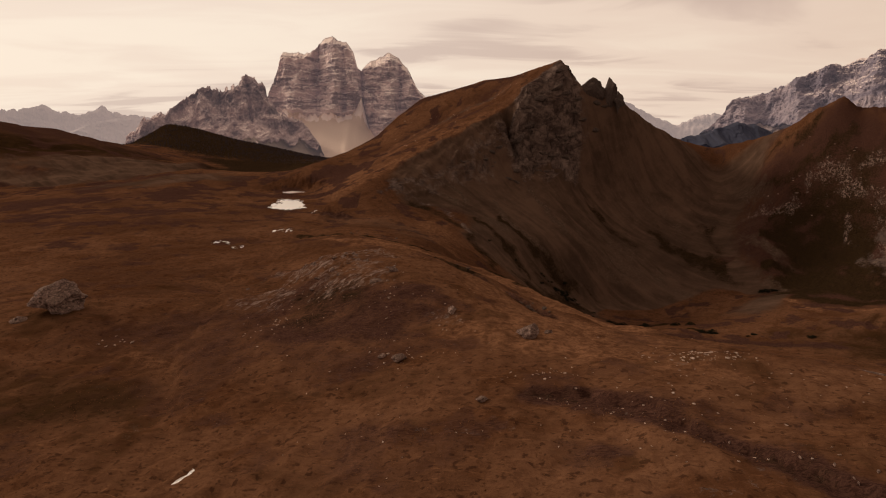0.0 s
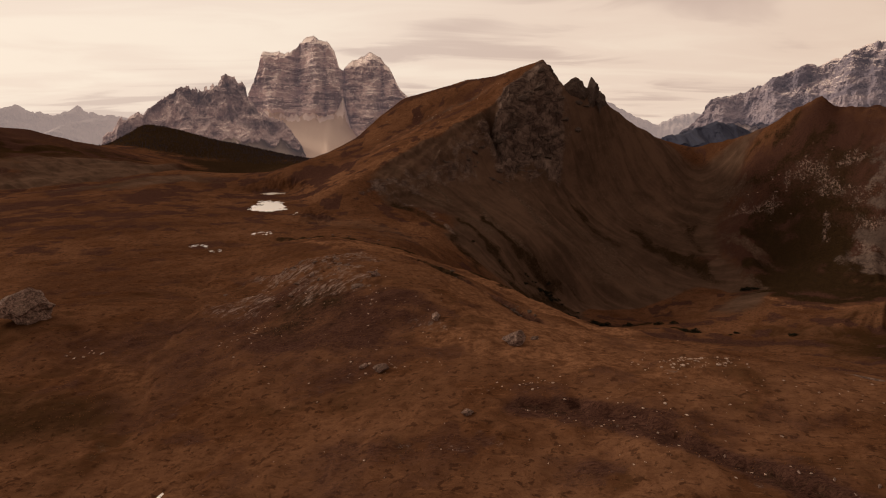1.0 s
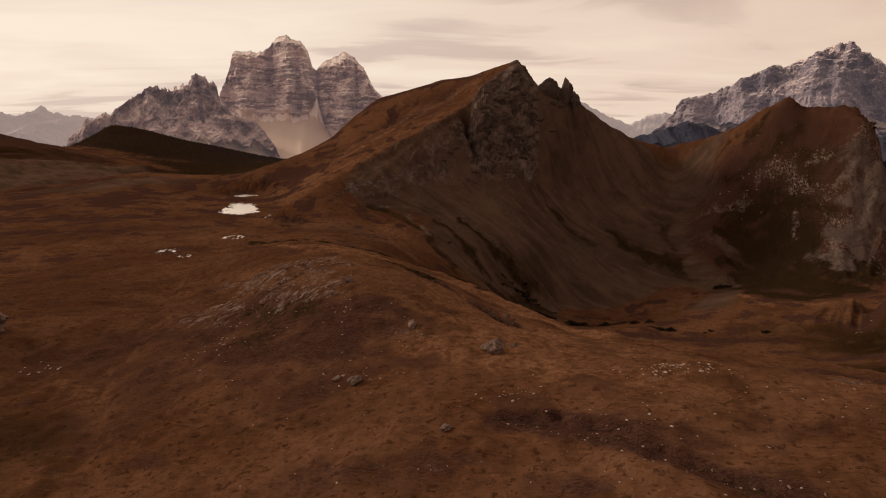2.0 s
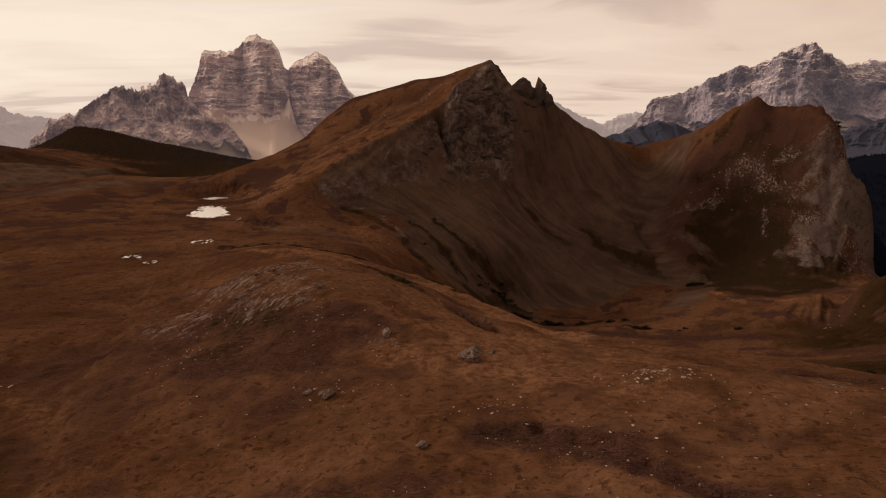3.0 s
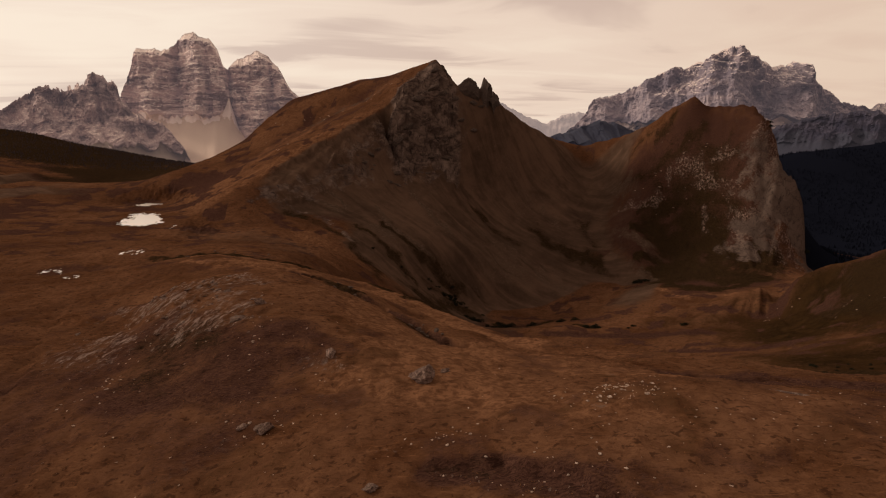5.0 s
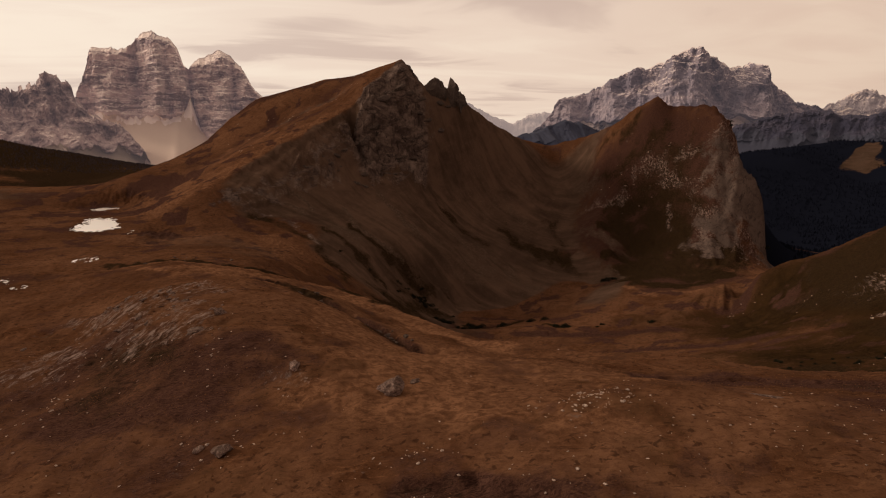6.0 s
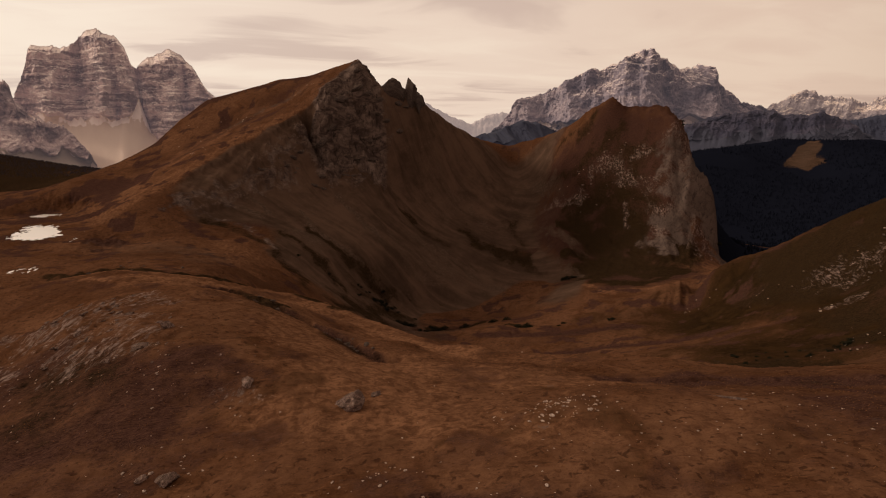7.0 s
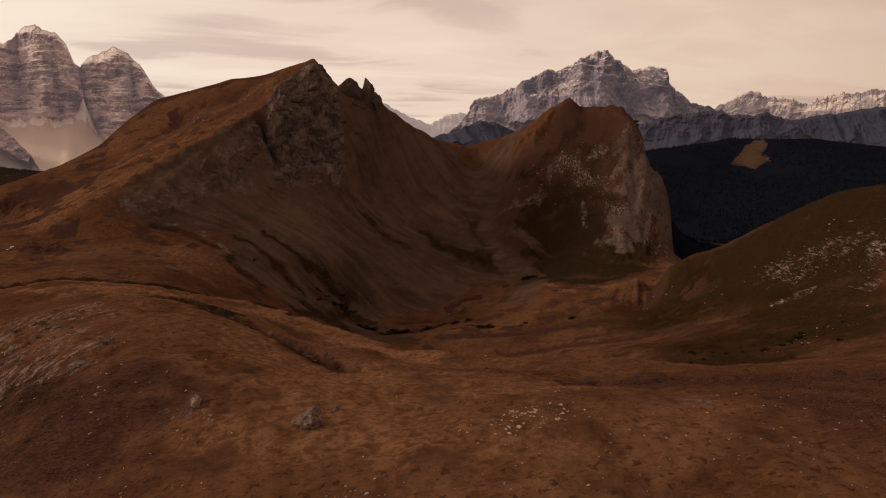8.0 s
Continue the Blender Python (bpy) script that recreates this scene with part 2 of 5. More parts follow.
def mountain_material(name, dark, light, snow, snow_level, snow_amount, band=0.02, debris=(0.40, 0.33, 0.275), woods=None, haze_glow=0.0, climb=0.0005):
    """Pale layered rock with snow on its ledges and in drifts, and debris on its gentler skirts."""
    m, t, bsdf = material(name)
    p = place(t)
    layers = noise_node(t, squash(t, p, (0.0022, 0.0022, band)), 1.0, 6.0, 0.68, 0.9)
    blocks = noise_node(t, squash(t, p, (0.012, 0.012, 0.010)), 1.0, 6.0, 0.7, 0.8)
    fine = noise_node(t, p, 0.055, 5.0, 0.72, 0.4)
    grain = noise_node(t, p, 0.20, 3.0, 0.7)
    v = math_node(t, "ADD", math_node(t, "MULTIPLY", layers, 0.55), math_node(t, "ADD", math_node(t, "MULTIPLY", blocks, 0.35), math_node(t, "MULTIPLY", fine, 0.10)))
    c = mix_colour(t, ramp(t, v, ((0.43, 0.0), (0.55, 1.0))), dark, light)
    c = mix_colour(t, ramp(t, fine, ((0.33, 0.45), (0.43, 0.0))), c, tuple(a * 0.5 for a in dark))
    up = steepness(t)
    sand = mix_colour(t, grain, tuple(a * 0.82 for a in debris), tuple(a * 1.1 for a in debris))
    c = mix_colour(t, ramp(t, math_node(t, "ADD", cover(t, "debris"), math_node(t, "MULTIPLY", math_node(t, "SUBTRACT", fine, 0.5), 0.5)), ((0.45, 0.0), (0.6, 1.0))), c, sand)
    sep = node(t, "ShaderNodeSeparateXYZ")
    link(t, p, sep.inputs[0])
    level = math_node(t, "MULTIPLY", math_node(t, "SUBTRACT", sep.outputs[2], snow_level), climb)
    patchy = math_node(t, "MULTIPLY", math_node(t, "SUBTRACT", math_node(t, "ADD", math_node(t, "MULTIPLY", fine, 0.5), math_node(t, "MULTIPLY", blocks, 0.5)), 0.5), 1.1)
    s = math_node(t, "ADD", math_node(t, "ADD", up, level), math_node(t, "ADD", patchy, math_node(t, "MULTIPLY", math_node(t, "SUBTRACT", layers, 0.5), 2.0)))
    drift = math_node(t, "ADD", cover(t, "drift"), math_node(t, "MULTIPLY", math_node(t, "SUBTRACT", fine, 0.5), 1.2))
    s = math_node(t, "MAXIMUM", math_node(t, "MULTIPLY", ramp(t, s, ((1.0 - snow_amount, 0.0), (1.16 - snow_amount, 0.9))), math_node(t, "SUBTRACT", 1.0, cover(t, "debris"), True)), ramp(t, drift, ((0.42, 0.0), (0.62, 1.0))))
    c = mix_colour(t, s, c, snow)
    if woods:
        # wooded foot, with the blue of haze in its colour
        low = math_node(t, "MULTIPLY", math_node(t, "SUBTRACT", woods, sep.outputs[2]), 0.012)
        c = mix_colour(t, ramp(t, math_node(t, "ADD", math_node(t, "ADD", low, 0.5), math_node(t, "MULTIPLY", math_node(t, "SUBTRACT", blocks, 0.5), 3.0)), ((0.36, 0.0), (0.64, 1.0))), c, (0.040, 0.042, 0.062))
    link(t, c, bsdf.inputs["Base Color"])
    fill(bsdf.inputs["Roughness"], 0.92)
    fill(bsdf.inputs["Specular IOR Level"], 0.1)
    bump(t, bsdf, math_node(t, "ADD", math_node(t, "MULTIPLY", fine, 0.8), math_node(t, "MULTIPLY", grain, 0.3)), 0.8, 8.0)
    # faint mauve emission stands for the haze in front of the rock
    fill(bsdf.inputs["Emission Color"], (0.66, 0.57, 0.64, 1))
    fill(bsdf.inputs["Emission Strength"], haze_glow)
    return m


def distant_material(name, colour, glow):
    """Plain far backdrop, its haze put into the colour and a faint emission."""
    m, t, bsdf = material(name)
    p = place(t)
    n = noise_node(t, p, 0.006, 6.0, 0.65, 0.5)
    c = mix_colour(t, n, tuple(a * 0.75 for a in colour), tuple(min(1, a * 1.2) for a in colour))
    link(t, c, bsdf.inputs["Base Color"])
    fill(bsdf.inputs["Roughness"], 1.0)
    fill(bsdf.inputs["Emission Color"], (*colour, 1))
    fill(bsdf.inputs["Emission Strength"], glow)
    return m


def water_material():
    m, t, bsdf = material("still_water")
    p = place(t)
    n = noise_node(t, p, 0.7, 3.0, 0.5)
    fill(bsdf.inputs["Base Color"], (0.86, 0.80, 0.75, 1))
    fill(bsdf.inputs["Metallic"], 0.85)
    fill(bsdf.inputs["Roughness"], 0.32)
    fill(bsdf.inputs["IOR"], 1.33)
    fill(bsdf.inputs["Specular IOR Level"], 0.5)
    bump(t, bsdf, n, 0.02, 0.05)
    return m


def boulder_material(name, dark, light, turfy=True):
    m, t, bsdf = material(name)
    p = place(t)
    a = noise_node(t, p, 0.8, 6.0, 0.7, 0.6)
    b = noise_node(t, p, 5.0, 4.0, 0.7)
    c = mix_colour(t, ramp(t, a, ((0.36, 0.0), (0.62, 1.0))), dark, light)
    c = mix_colour(t, ramp(t, b, ((0.34, 0.7), (0.5, 0.0))), c, tuple(v * 0.4 for v in dark))
    tone = node(t, "ShaderNodeObjectInfo").outputs["Random"]
    c = mix_colour(t, math_node(t, "MULTIPLY", tone, 0.45), c, dark)
    gaps = node(t, "ShaderNodeTexVoronoi", feature="DISTANCE_TO_EDGE")
    fill(gaps.inputs["Scale"], 0.85)
    link(t, grained(t, p, 35, 0.8, 1.6, 1.7), gaps.inputs["Vector"])
    c = mix_colour(t, ramp(t, gaps.outputs["Distance"], ((0.0, 0.8), (0.06, 0.0))), c, tuple(v * 0.25 for v in dark))
    up = steepness(t) if turfy else math_node(t, "MULTIPLY", a, 0.2)
    c = mix_colour(t, ramp(t, math_node(t, "ADD", up, math_node(t, "MULTIPLY", math_node(t, "SUBTRACT", a, 0.5), 1.2)), ((0.66, 0.0), (0.92, 0.5))), c, (0.070, 0.040, 0.022))
    link(t, c, bsdf.inputs["Base Color"])
    fill(bsdf.inputs["Roughness"], 0.9)
    fill(bsdf.inputs["Specular IOR Level"], 0.2)
    bump(t, bsdf, math_node(t, "ADD", a, math_node(t, "MULTIPLY", b, 0.4)), 0.9, 0.5)
    return m


def leaf_material(name, dark, light):
    m, t, bsdf = material(name)
    tone = node(t, "ShaderNodeNewGeometry").outputs["Random Per Island"]
    p = noise_node(t, place(t), 0.6, 3.0, 0.6)
    c = mix_colour(t, math_node(t, "ADD", math_node(t, "MULTIPLY", tone, 0.6), math_node(t, "MULTIPLY", p, 0.4)), dark, light)
    link(t, c, bsdf.inputs["Base Color"])
    fill(bsdf.inputs["Roughness"], 0.95)
    fill(bsdf.inputs["Specular IOR Level"], 0.0)
    return m


GROUND = ground_material()
BOULDER = boulder_material("weathered_limestone", (0.095, 0.058, 0.046), (0.47, 0.325, 0.268))
STONE = boulder_material("pale_limestone", (0.28, 0.205, 0.165), (0.66, 0.51, 0.415), False)
CRAG_ROCK = boulder_material("dark_crag_rock", (0.045, 0.031, 0.026), (0.14, 0.099, 0.082))
SHRUB = leaf_material("dwarf_pine_needles", (0.008, 0.009, 0.006), (0.026, 0.024, 0.013))
# needle colour takes in the blue of the haze
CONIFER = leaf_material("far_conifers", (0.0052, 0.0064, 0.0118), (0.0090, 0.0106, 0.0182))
# far wood, lighter than the conifers because haze is put into its colour
PALED_WOOD = leaf_material("haze_paled_wood", (0.036, 0.029, 0.033), (0.062, 0.049, 0.053))
PASTURE_ROCK = boulder_material("pinkish_limestone", (0.10, 0.071, 0.059), (0.27, 0.198, 0.166))
TUFT = leaf_material("dry_grass_blades", (0.085, 0.038, 0.017), (0.20, 0.097, 0.045))
BARK = boulder_material("grey_bark", (0.030, 0.022, 0.016), (0.07, 0.05, 0.04))
WATER = water_material()
PELMO = mountain_material("pale_dolomite", (0.30, 0.235, 0.245), (0.70, 0.565, 0.54), (0.95, 0.84, 0.77), 560, 0.46, 0.026, (0.72, 0.575, 0.47), haze_glow=0.05)
SPUR = mountain_material("grey_dolomite", (0.26, 0.205, 0.212), (0.58, 0.46, 0.445), (0.86, 0.74, 0.67), 600, 0.26, 0.008, haze_glow=0.045)
CIVETTA = mountain_material("blue_grey_dolomite", (0.165, 0.14, 0.172), (0.33, 0.275, 0.295), (0.84, 0.73, 0.68), 540, 0.34, 0.007, (0.55, 0.44, 0.39), 150.0, haze_glow=0.05, climb=0.0018)
LOWER = mountain_material("dark_wooded_rock", (0.026, 0.025, 0.044), (0.062, 0.056, 0.082), (0.5, 0.45, 0.43), 900, 0.1, 0.01, (0.04, 0.036, 0.048), 130.0, haze_glow=0.018)
FAR_SNOW = mountain_material("far_snowy_rock", (0.25, 0.212, 0.218), (0.41, 0.348, 0.34), (0.84, 0.71, 0.61), 400, 0.30, 0.01, (0.10, 0.09, 0.11), 190.0, haze_glow=0.06)

# ---- the lie of the land ----
def lattice(ix, iy, seed):
    h = (ix * 374761393 + iy * 668265263 + seed * 974711) & 0xFFFFFFFF
    h = ((h ^ (h >> 13)) * 1274126177) & 0xFFFFFFFF
    return ((h ^ (h >> 16)) & 0xFFFF) * (2 * math.pi / 65536.0)


def wave(x, y, seed=0):
    """Gradient noise, about -0.7 to 0.7, over arrays."""
    ix, iy = np.floor(x).astype(np.int64), np.floor(y).astype(np.int64)
    fx, fy = x - ix, y - iy
    u, v = fx * fx * fx * (fx * (fx * 6 - 15) + 10), fy * fy * fy * (fy * (fy * 6 - 15) + 10)

    def corner(dx, dy):
        a = lattice(ix + dx, iy + dy, seed)
        return np.cos(a) * (fx - dx) + np.sin(a) * (fy - dy)
    top = corner(0, 0) * (1 - u) + corner(1, 0) * u
    low = corner(0, 1) * (1 - u) + corner(1, 1) * u
    return top * (1 - v) + low * v


def rough(x, y, octaves, seed=0, fall=0.5, ridged=False):
    total, size = 0, 1.0
    for k in range(octaves):
        n = wave(x * 2 ** k + 17.3 * k, y * 2 ** k - 9.1 * k, seed + k)
        total = total + size * ((0.5 - 2 * np.abs(n)) if ridged else n)
        size *= fall
    return total


def smooth(a, b, v):
    k = np.clip((v - a) / (b - a), 0, 1)
    return k * k * (3 - 2 * k)


knots = []


def shape_line(name, pts):
    """A crest, foot, edge or floor line that the land passes through."""
    pts = [Vector(p) for p in pts]
    for a, b in zip(pts, pts[1:]):
        gap = max(12.0, 0.03 * math.hypot(a.x, a.y))
        n = max(1, round((b - a).length / gap))
        knots.extend(a.lerp(b, k / n) for k in range(n))
    knots.append(pts[-1])


shape_line("main_crest", [(-206, 856, 151), (-167, 925, 162), (-120, 993, 186), (-79, 1037, 224), (-40, 1059, 254), (16, 1060, 269), (75, 1037, 286), (105, 1014, 289), (129, 992, 292), (164, 956, 303), (187, 931, 313)])
shape_line("broken_crest", [(187, 931, 313), (196, 931, 291), (205, 931, 284), (215, 932, 271), (237, 935, 262), (252, 935, 257), (270, 935, 257), (291, 941, 245), (341, 961, 215), (403, 991, 187), (448, 1005, 174), (483, 977, 180), (512, 928, 193), (524, 872, 214)])
shape_line("tower_ridge", [(524, 872, 214), (532, 846, 229), (541, 824, 241), (551, 804, 254)])
shape_line("tower_crest", [(563, 803, 234), (577, 788, 236), (590, 774, 234), (601, 759, 237), (608, 735, 221), (606, 706, 199)])
shape_line("tower_edge", [(606, 706, 199), (605, 690, 153), (610, 670, 140), (617, 655, 116), (607, 645, 85), (598, 639, 61), (601, 630, 37), (605, 617, 22)])
shape_line("tower_behind", [(566, 822, 226), (590, 806, 218), (606, 788, 214), (620, 762, 208), (628, 738, 190), (642, 735, 158), (658, 740, 110)])
shape_line("tower_north", [(560, 900, 170), (620, 850, 135), (690, 800, 70)])
shape_line("tower_outside", [(632, 712, 95), (634, 682, 50), (630, 655, 16), (620, 636, 4)])
shape_line("tower_back", [(666, 748, 138), (673, 705, 54), (681, 676, -31)])
shape_line("tower_foot", [(400, 635, 18), (408, 590, 23), (426, 556, 29), (450, 540, 37), (515, 538, 41)])
shape_line("dip_edge", [(-131, 637, 111), (-113, 691, 133), (-89, 725, 145), (-42, 784, 166), (13, 830, 192), (72, 867, 218), (104, 889, 235), (145, 914, 272), (169, 923, 289)])
shape_line("dip_slope", [(-166, 742, 123), (-131, 809, 146), (-74, 897, 182), (-4, 960, 216), (79, 957, 252)])
shape_line("scarp_foot", [(-64, 435, 131), (-18, 410, 127), (20, 530, 89), (66, 596, 64), (141, 675, 18), (198, 687, -8), (266, 685, -15), (334, 705, -1), (383, 702, 4)])
shape_line("scarp_mid", [(-31, 699, 118), (60, 788, 129), (149, 857, 146), (242, 888, 144), (328, 902, 116), (399, 895, 98)])
shape_line("scarp_low", [(10, 600, 96), (79, 675, 80), (159, 723, 55), (246, 761, 38), (332, 782, 33)])
shape_line("cliff_top", [(103, 879, 232), (124, 881, 229), (172, 888, 237), (243, 913, 238)])
shape_line("cliff_bottom", [(96, 840, 172), (138, 839, 148), (183, 861, 154)])
shape_line("tower_mid", [(481, 848, 139), (514, 795, 142), (540, 748, 145), (555, 716, 146), (571, 689, 148)])
shape_line("tower_low", [(470, 780, 59), (492, 742, 64), (513, 705, 69), (528, 675, 73), (544, 650, 76)])
shape_line("tower_right", [(448, 715, 24), (462, 669, 33), (480, 634, 39), (507, 614, 42)])
shape_line("gully", [(473, 949, 148), (469, 860, 103), (442, 761, 54), (413, 674, 13)])
shape_line("gully_side", [(451, 959, 137), (435, 856, 78), (417, 775, 35)])
shape_line("basin", [(230, 557, 7), (275, 552, 6), (349, 508, 15), (333, 481, 22), (410, 640, 20), (488, 553, 34), (430, 470, 32), (390, 430, 35)])
shape_line("brink", [(-31, 364, 137), (2, 385, 125), (29, 429, 107), (59, 416, 96), (85, 376, 92), (102, 329, 98), (124, 282, 107), (137, 250, 117), (145, 214, 126), (151, 180, 135)])
shape_line("meadow_upper", [(27, 394, 112), (52, 371, 105), (75, 332, 103), (89, 286, 110), (108, 245, 119), (118, 215, 129), (125, 184, 137), (129, 159, 143)])
shape_line("brink_foot", [(32, 479, 56), (67, 475, 37), (100, 444, 24), (125, 401, 26), (152, 346, 39), (168, 307, 54), (178, 263, 67)])
shape_line("right_hill", [(444, 517, 48), (459, 474, 72), (482, 432, 101), (501, 391, 134), (510, 360, 155), (517, 326, 163)])
shape_line("right_hill_face", [(433, 486, 27), (437, 408, 71), (403, 321, 85), (450, 322, 106), (446, 291, 127)])
shape_line("right_hill_back", [(576, 553, 37), (616, 470, 98), (630, 411, 130)])
shape_line("terrace", [(333, 374, 47), (335, 328, 68), (336, 269, 84), (353, 251, 99), (354, 229, 111)])
shape_line("terrace_brink", [(153, 245, 117), (165, 223, 122), (180, 193, 128), (205, 177, 131), (218, 165, 134)])
shape_line("terrace_hollow", [(288, 361, 51), (256, 266, 86), (274, 244, 91)])
shape_line("meadow_spine", [(70, 40, 163), (52, 85, 162), (42, 120, 159), (35, 160, 153), (27, 175, 152), (5, 200, 155), (-18, 217, 156), (-28, 232, 153), (-53, 284, 151), (-18, 320, 146), (25, 330, 128)])
shape_line("meadow_right", [(76, 140, 158), (71, 157, 153), (95, 150, 155), (123, 143, 152)])
shape_line("meadow_shoulder", [(50, 190, 145), (78, 186, 142), (110, 180, 141), (140, 172, 140)])
shape_line("meadow_fall", [(13, 279, 143), (46, 234, 135), (80, 228, 131), (115, 222, 129), (152, 212, 126)])
shape_line("meadow_low", [(51, 315, 113), (90, 290, 114), (134, 277, 109)])
shape_line("meadow_near", [(120, 40, 165), (160, 90, 160), (78, 100, 160), (0, 110, 154), (-14, 158, 150), (-3, 190, 152)])
shape_line("meadow_left", [(-61, 121, 143), (-62, 198, 145), (-66, 214, 141), (-64, 262, 146), (-68, 300, 145)])
shape_line("left_field", [(-200, 120, 136), (-122, 199, 139), (-156, 223, 144), (-78, 278, 134), (-110, 340, 130), (-167, 449, 127), (-293, 524, 130)])
shape_line("pond_bed", [(-204, 670, 121), (-160, 679, 121), (-166, 627, 121), (-211, 787, 121), (-173, 433, 125), (-152, 417, 125), (-138, 488, 125)])
shape_line("neck", [(-67, 413, 136), (-10, 420, 125)])
shape_line("left_hill", [(-555, 709, 124), (-523, 769, 127), (-477, 822, 128), (-421, 863, 141), (-378, 882, 145), (-314, 897, 139), (-251, 895, 138)])
shape_line("left_mid", [(-756, 995, 105), (-707, 1150, 138), (-606, 1150, 125), (-501, 1199, 126)])
shape_line("left_far", [(-1140, 1261, 227), (-1059, 1393, 215), (-1004, 1433, 184), (-992, 1502, 192), (-973, 1573, 171), (-876, 1572, 143)])
shape_line("forest_hill", [(-1112, 2070, 126), (-1078, 2256, 195), (-1031, 2332, 170), (-913, 2435, 138), (-728, 2444, 100), (-560, 2385, 68)])
shape_line("far_ridge", [(1715, 1875, 77), (1906, 1825, 100), (2002, 1717, 121), (2235, 1575, 125), (2366, 1365, 100)])
shape_line("far_meadow", [(1805, 1563, 22), (1863, 1492, 15)])
shape_line("valley", [(1117, 1058, -101), (1208, 948, -61), (1428, 1310, -78), (1602, 1084, -26), (1843, 1070, 25)])
shape_line("tower_east", [(668, 660, -3), (729, 667, -25), (787, 675, -21), (873, 644, 5)])
shape_line("back_valley", [(-445, 1168, 91), (-339, 1203, 90), (-565, 1709, 53), (-345, 1460, 94)])
shape_line("valley_saddle", [(981, 2190, 85), (940, 2424, 101)])
shape_line("behind_broken_crest", [(206, 975, 247), (248, 979, 217), (304, 984, 205), (356, 1004, 177), (419, 1033, 149), (467, 1046, 136), (503, 1017, 142), (534, 967, 155), (554, 898, 178)])
shape_line("behind_main_crest", [(-220, 914, 127), (-178, 984, 138), (-127, 1052, 162), (-42, 1119, 229), (80, 1097, 254), (175, 1015, 276)])
shape_line("behind_left_hill", [(-610, 780, 110), (-522, 900, 114), (-414, 965, 131), (-276, 982, 124)])
shape_line("behind_forest_hill", [(-1231, 2290, 56), (-1132, 2561, 100), (-799, 2684, 30), (-617, 2628, -2)])
shape_line("behind_far_ridge", [(1884, 2059, -3), (2087, 1998, 20), (2192, 1880, 41), (2582, 1490, 20)])
shape_line("behind_right_hill", [(490, 506, 58), (516, 462, 87), (536, 419, 120), (546, 386, 141)])
for k in range(16):                                  # the land all round, out to the horizon
    a = 2 * math.pi * k / 16
    for r, z in ((1400, 40), (3000, -60), (4900, -60)):
        p = Vector((math.sin(a) * r, math.cos(a) * r, z))
        if min((p - q).length for q in knots) > 0.32 * r:
            knots.append(p)


def solve_land():
    """Smooth surface through the knots (multiquadric)."""
    kept = []
    for p in knots:
        if all((p.xy - q.xy).length > 5.0 for q in kept):
            kept.append(p)
    c = np.array([p[:] for p in kept])
    soft = (3.0 + 0.006 * np.hypot(c[:, 0], c[:, 1])) ** 2
    d = np.sqrt((c[:, None, 0] - c[None, :, 0]) ** 2 + (c[:, None, 1] - c[None, :, 1]) ** 2 + soft[None, :])
    n = len(c)
    a = np.zeros((n + 1, n + 1))
    a[:n, :n] = d - np.eye(n) * 2.0
    a[:n, n] = a[n, :n] = 1
    w = np.linalg.solve(a, np.append(c[:, 2], 0))
    return c, soft, w


KNOT, SOFT, WEIGHT = solve_land()


def base_height(x, y):
    shape = np.shape(x)
    x, y = np.ravel(np.asarray(x, float)), np.ravel(np.asarray(y, float))
    z = np.full(x.shape, WEIGHT[-1])
    for k in range(0, len(x), 20000):
        s = slice(k, k + 20000)
        d = (x[s, None] - KNOT[None, :, 0]) ** 2 + (y[s, None] - KNOT[None, :, 1]) ** 2 + SOFT[None, :]
        z[s] += np.sqrt(d) @ WEIGHT[:-1]
    return z.reshape(shape)


def region(x, y, cx, cy, rx, ry, turn=0.0):
    """1 in the middle of an oval patch, fading to 0 at its rim."""
    c, s = math.cos(radians(turn)), math.sin(radians(turn))
    u, v = ((x - cx) * c + (y - cy) * s) / rx, (-(x - cx) * s + (y - cy) * c) / ry
    return np.clip(1 - (u * u + v * v), 0, 1)


def spaced(lo, hi, a, b, fine, far_lo, far_hi):
    """Coordinates from lo to hi: fine from a to b, wider outside, and wide past far_lo and far_hi."""
    def outward(start, limit, far, sign):
        out, p = [], start
        while (limit - p) * sign > 0:
            d = abs(p - start)
            past = max(0.0, (p - far) * sign)
            p += sign * (fine + 0.004 * (d - past) + 0.022 * past)
            out.append(p)
        return out
    mid = list(np.arange(a, b, fine))
    return np.array(outward(a, lo, far_lo, -1)[::-1] + mid + outward(mid[-1], hi, far_hi, 1))


# still water: middle, level, half sizes, turn
PONDS = (
    (-183, 668, 121.0, 25, 58, 15), (-207, 778, 121.6, 17, 16, 15), (-172, 432, 126.0, 9, 11, 20),
    (-150, 408, 128.0, 7, 5, 20), (-140, 487, 125.0, 11, 9, 15), (-56, 108, 144.8, 0.9, 4.2, -25),
)


def pond_field(x, y, pond, wobble=0.40):
    cx, cy, level, rx, ry, turn = pond
    c, s = math.cos(radians(turn)), math.sin(radians(turn))
    u, v = ((x - cx) * c + (y - cy) * s) / rx, (-(x - cx) * s + (y - cy) * c) / ry
    f = 1 - np.sqrt(u * u + v * v) + wobble * rough(u * 1.6 + cx, v * 1.6, 3, 61) + (0.9 if rx > 20 else 1.5) * wobble * rough(u * 5 + cx, v * 5 * ry / rx, 4, 77, 0.62)
    return f if rx > 15 or rx < 2 else 0.42 - 1.3 * np.abs(f - 0.40)      # the small ones are rings of water round a grassy heart


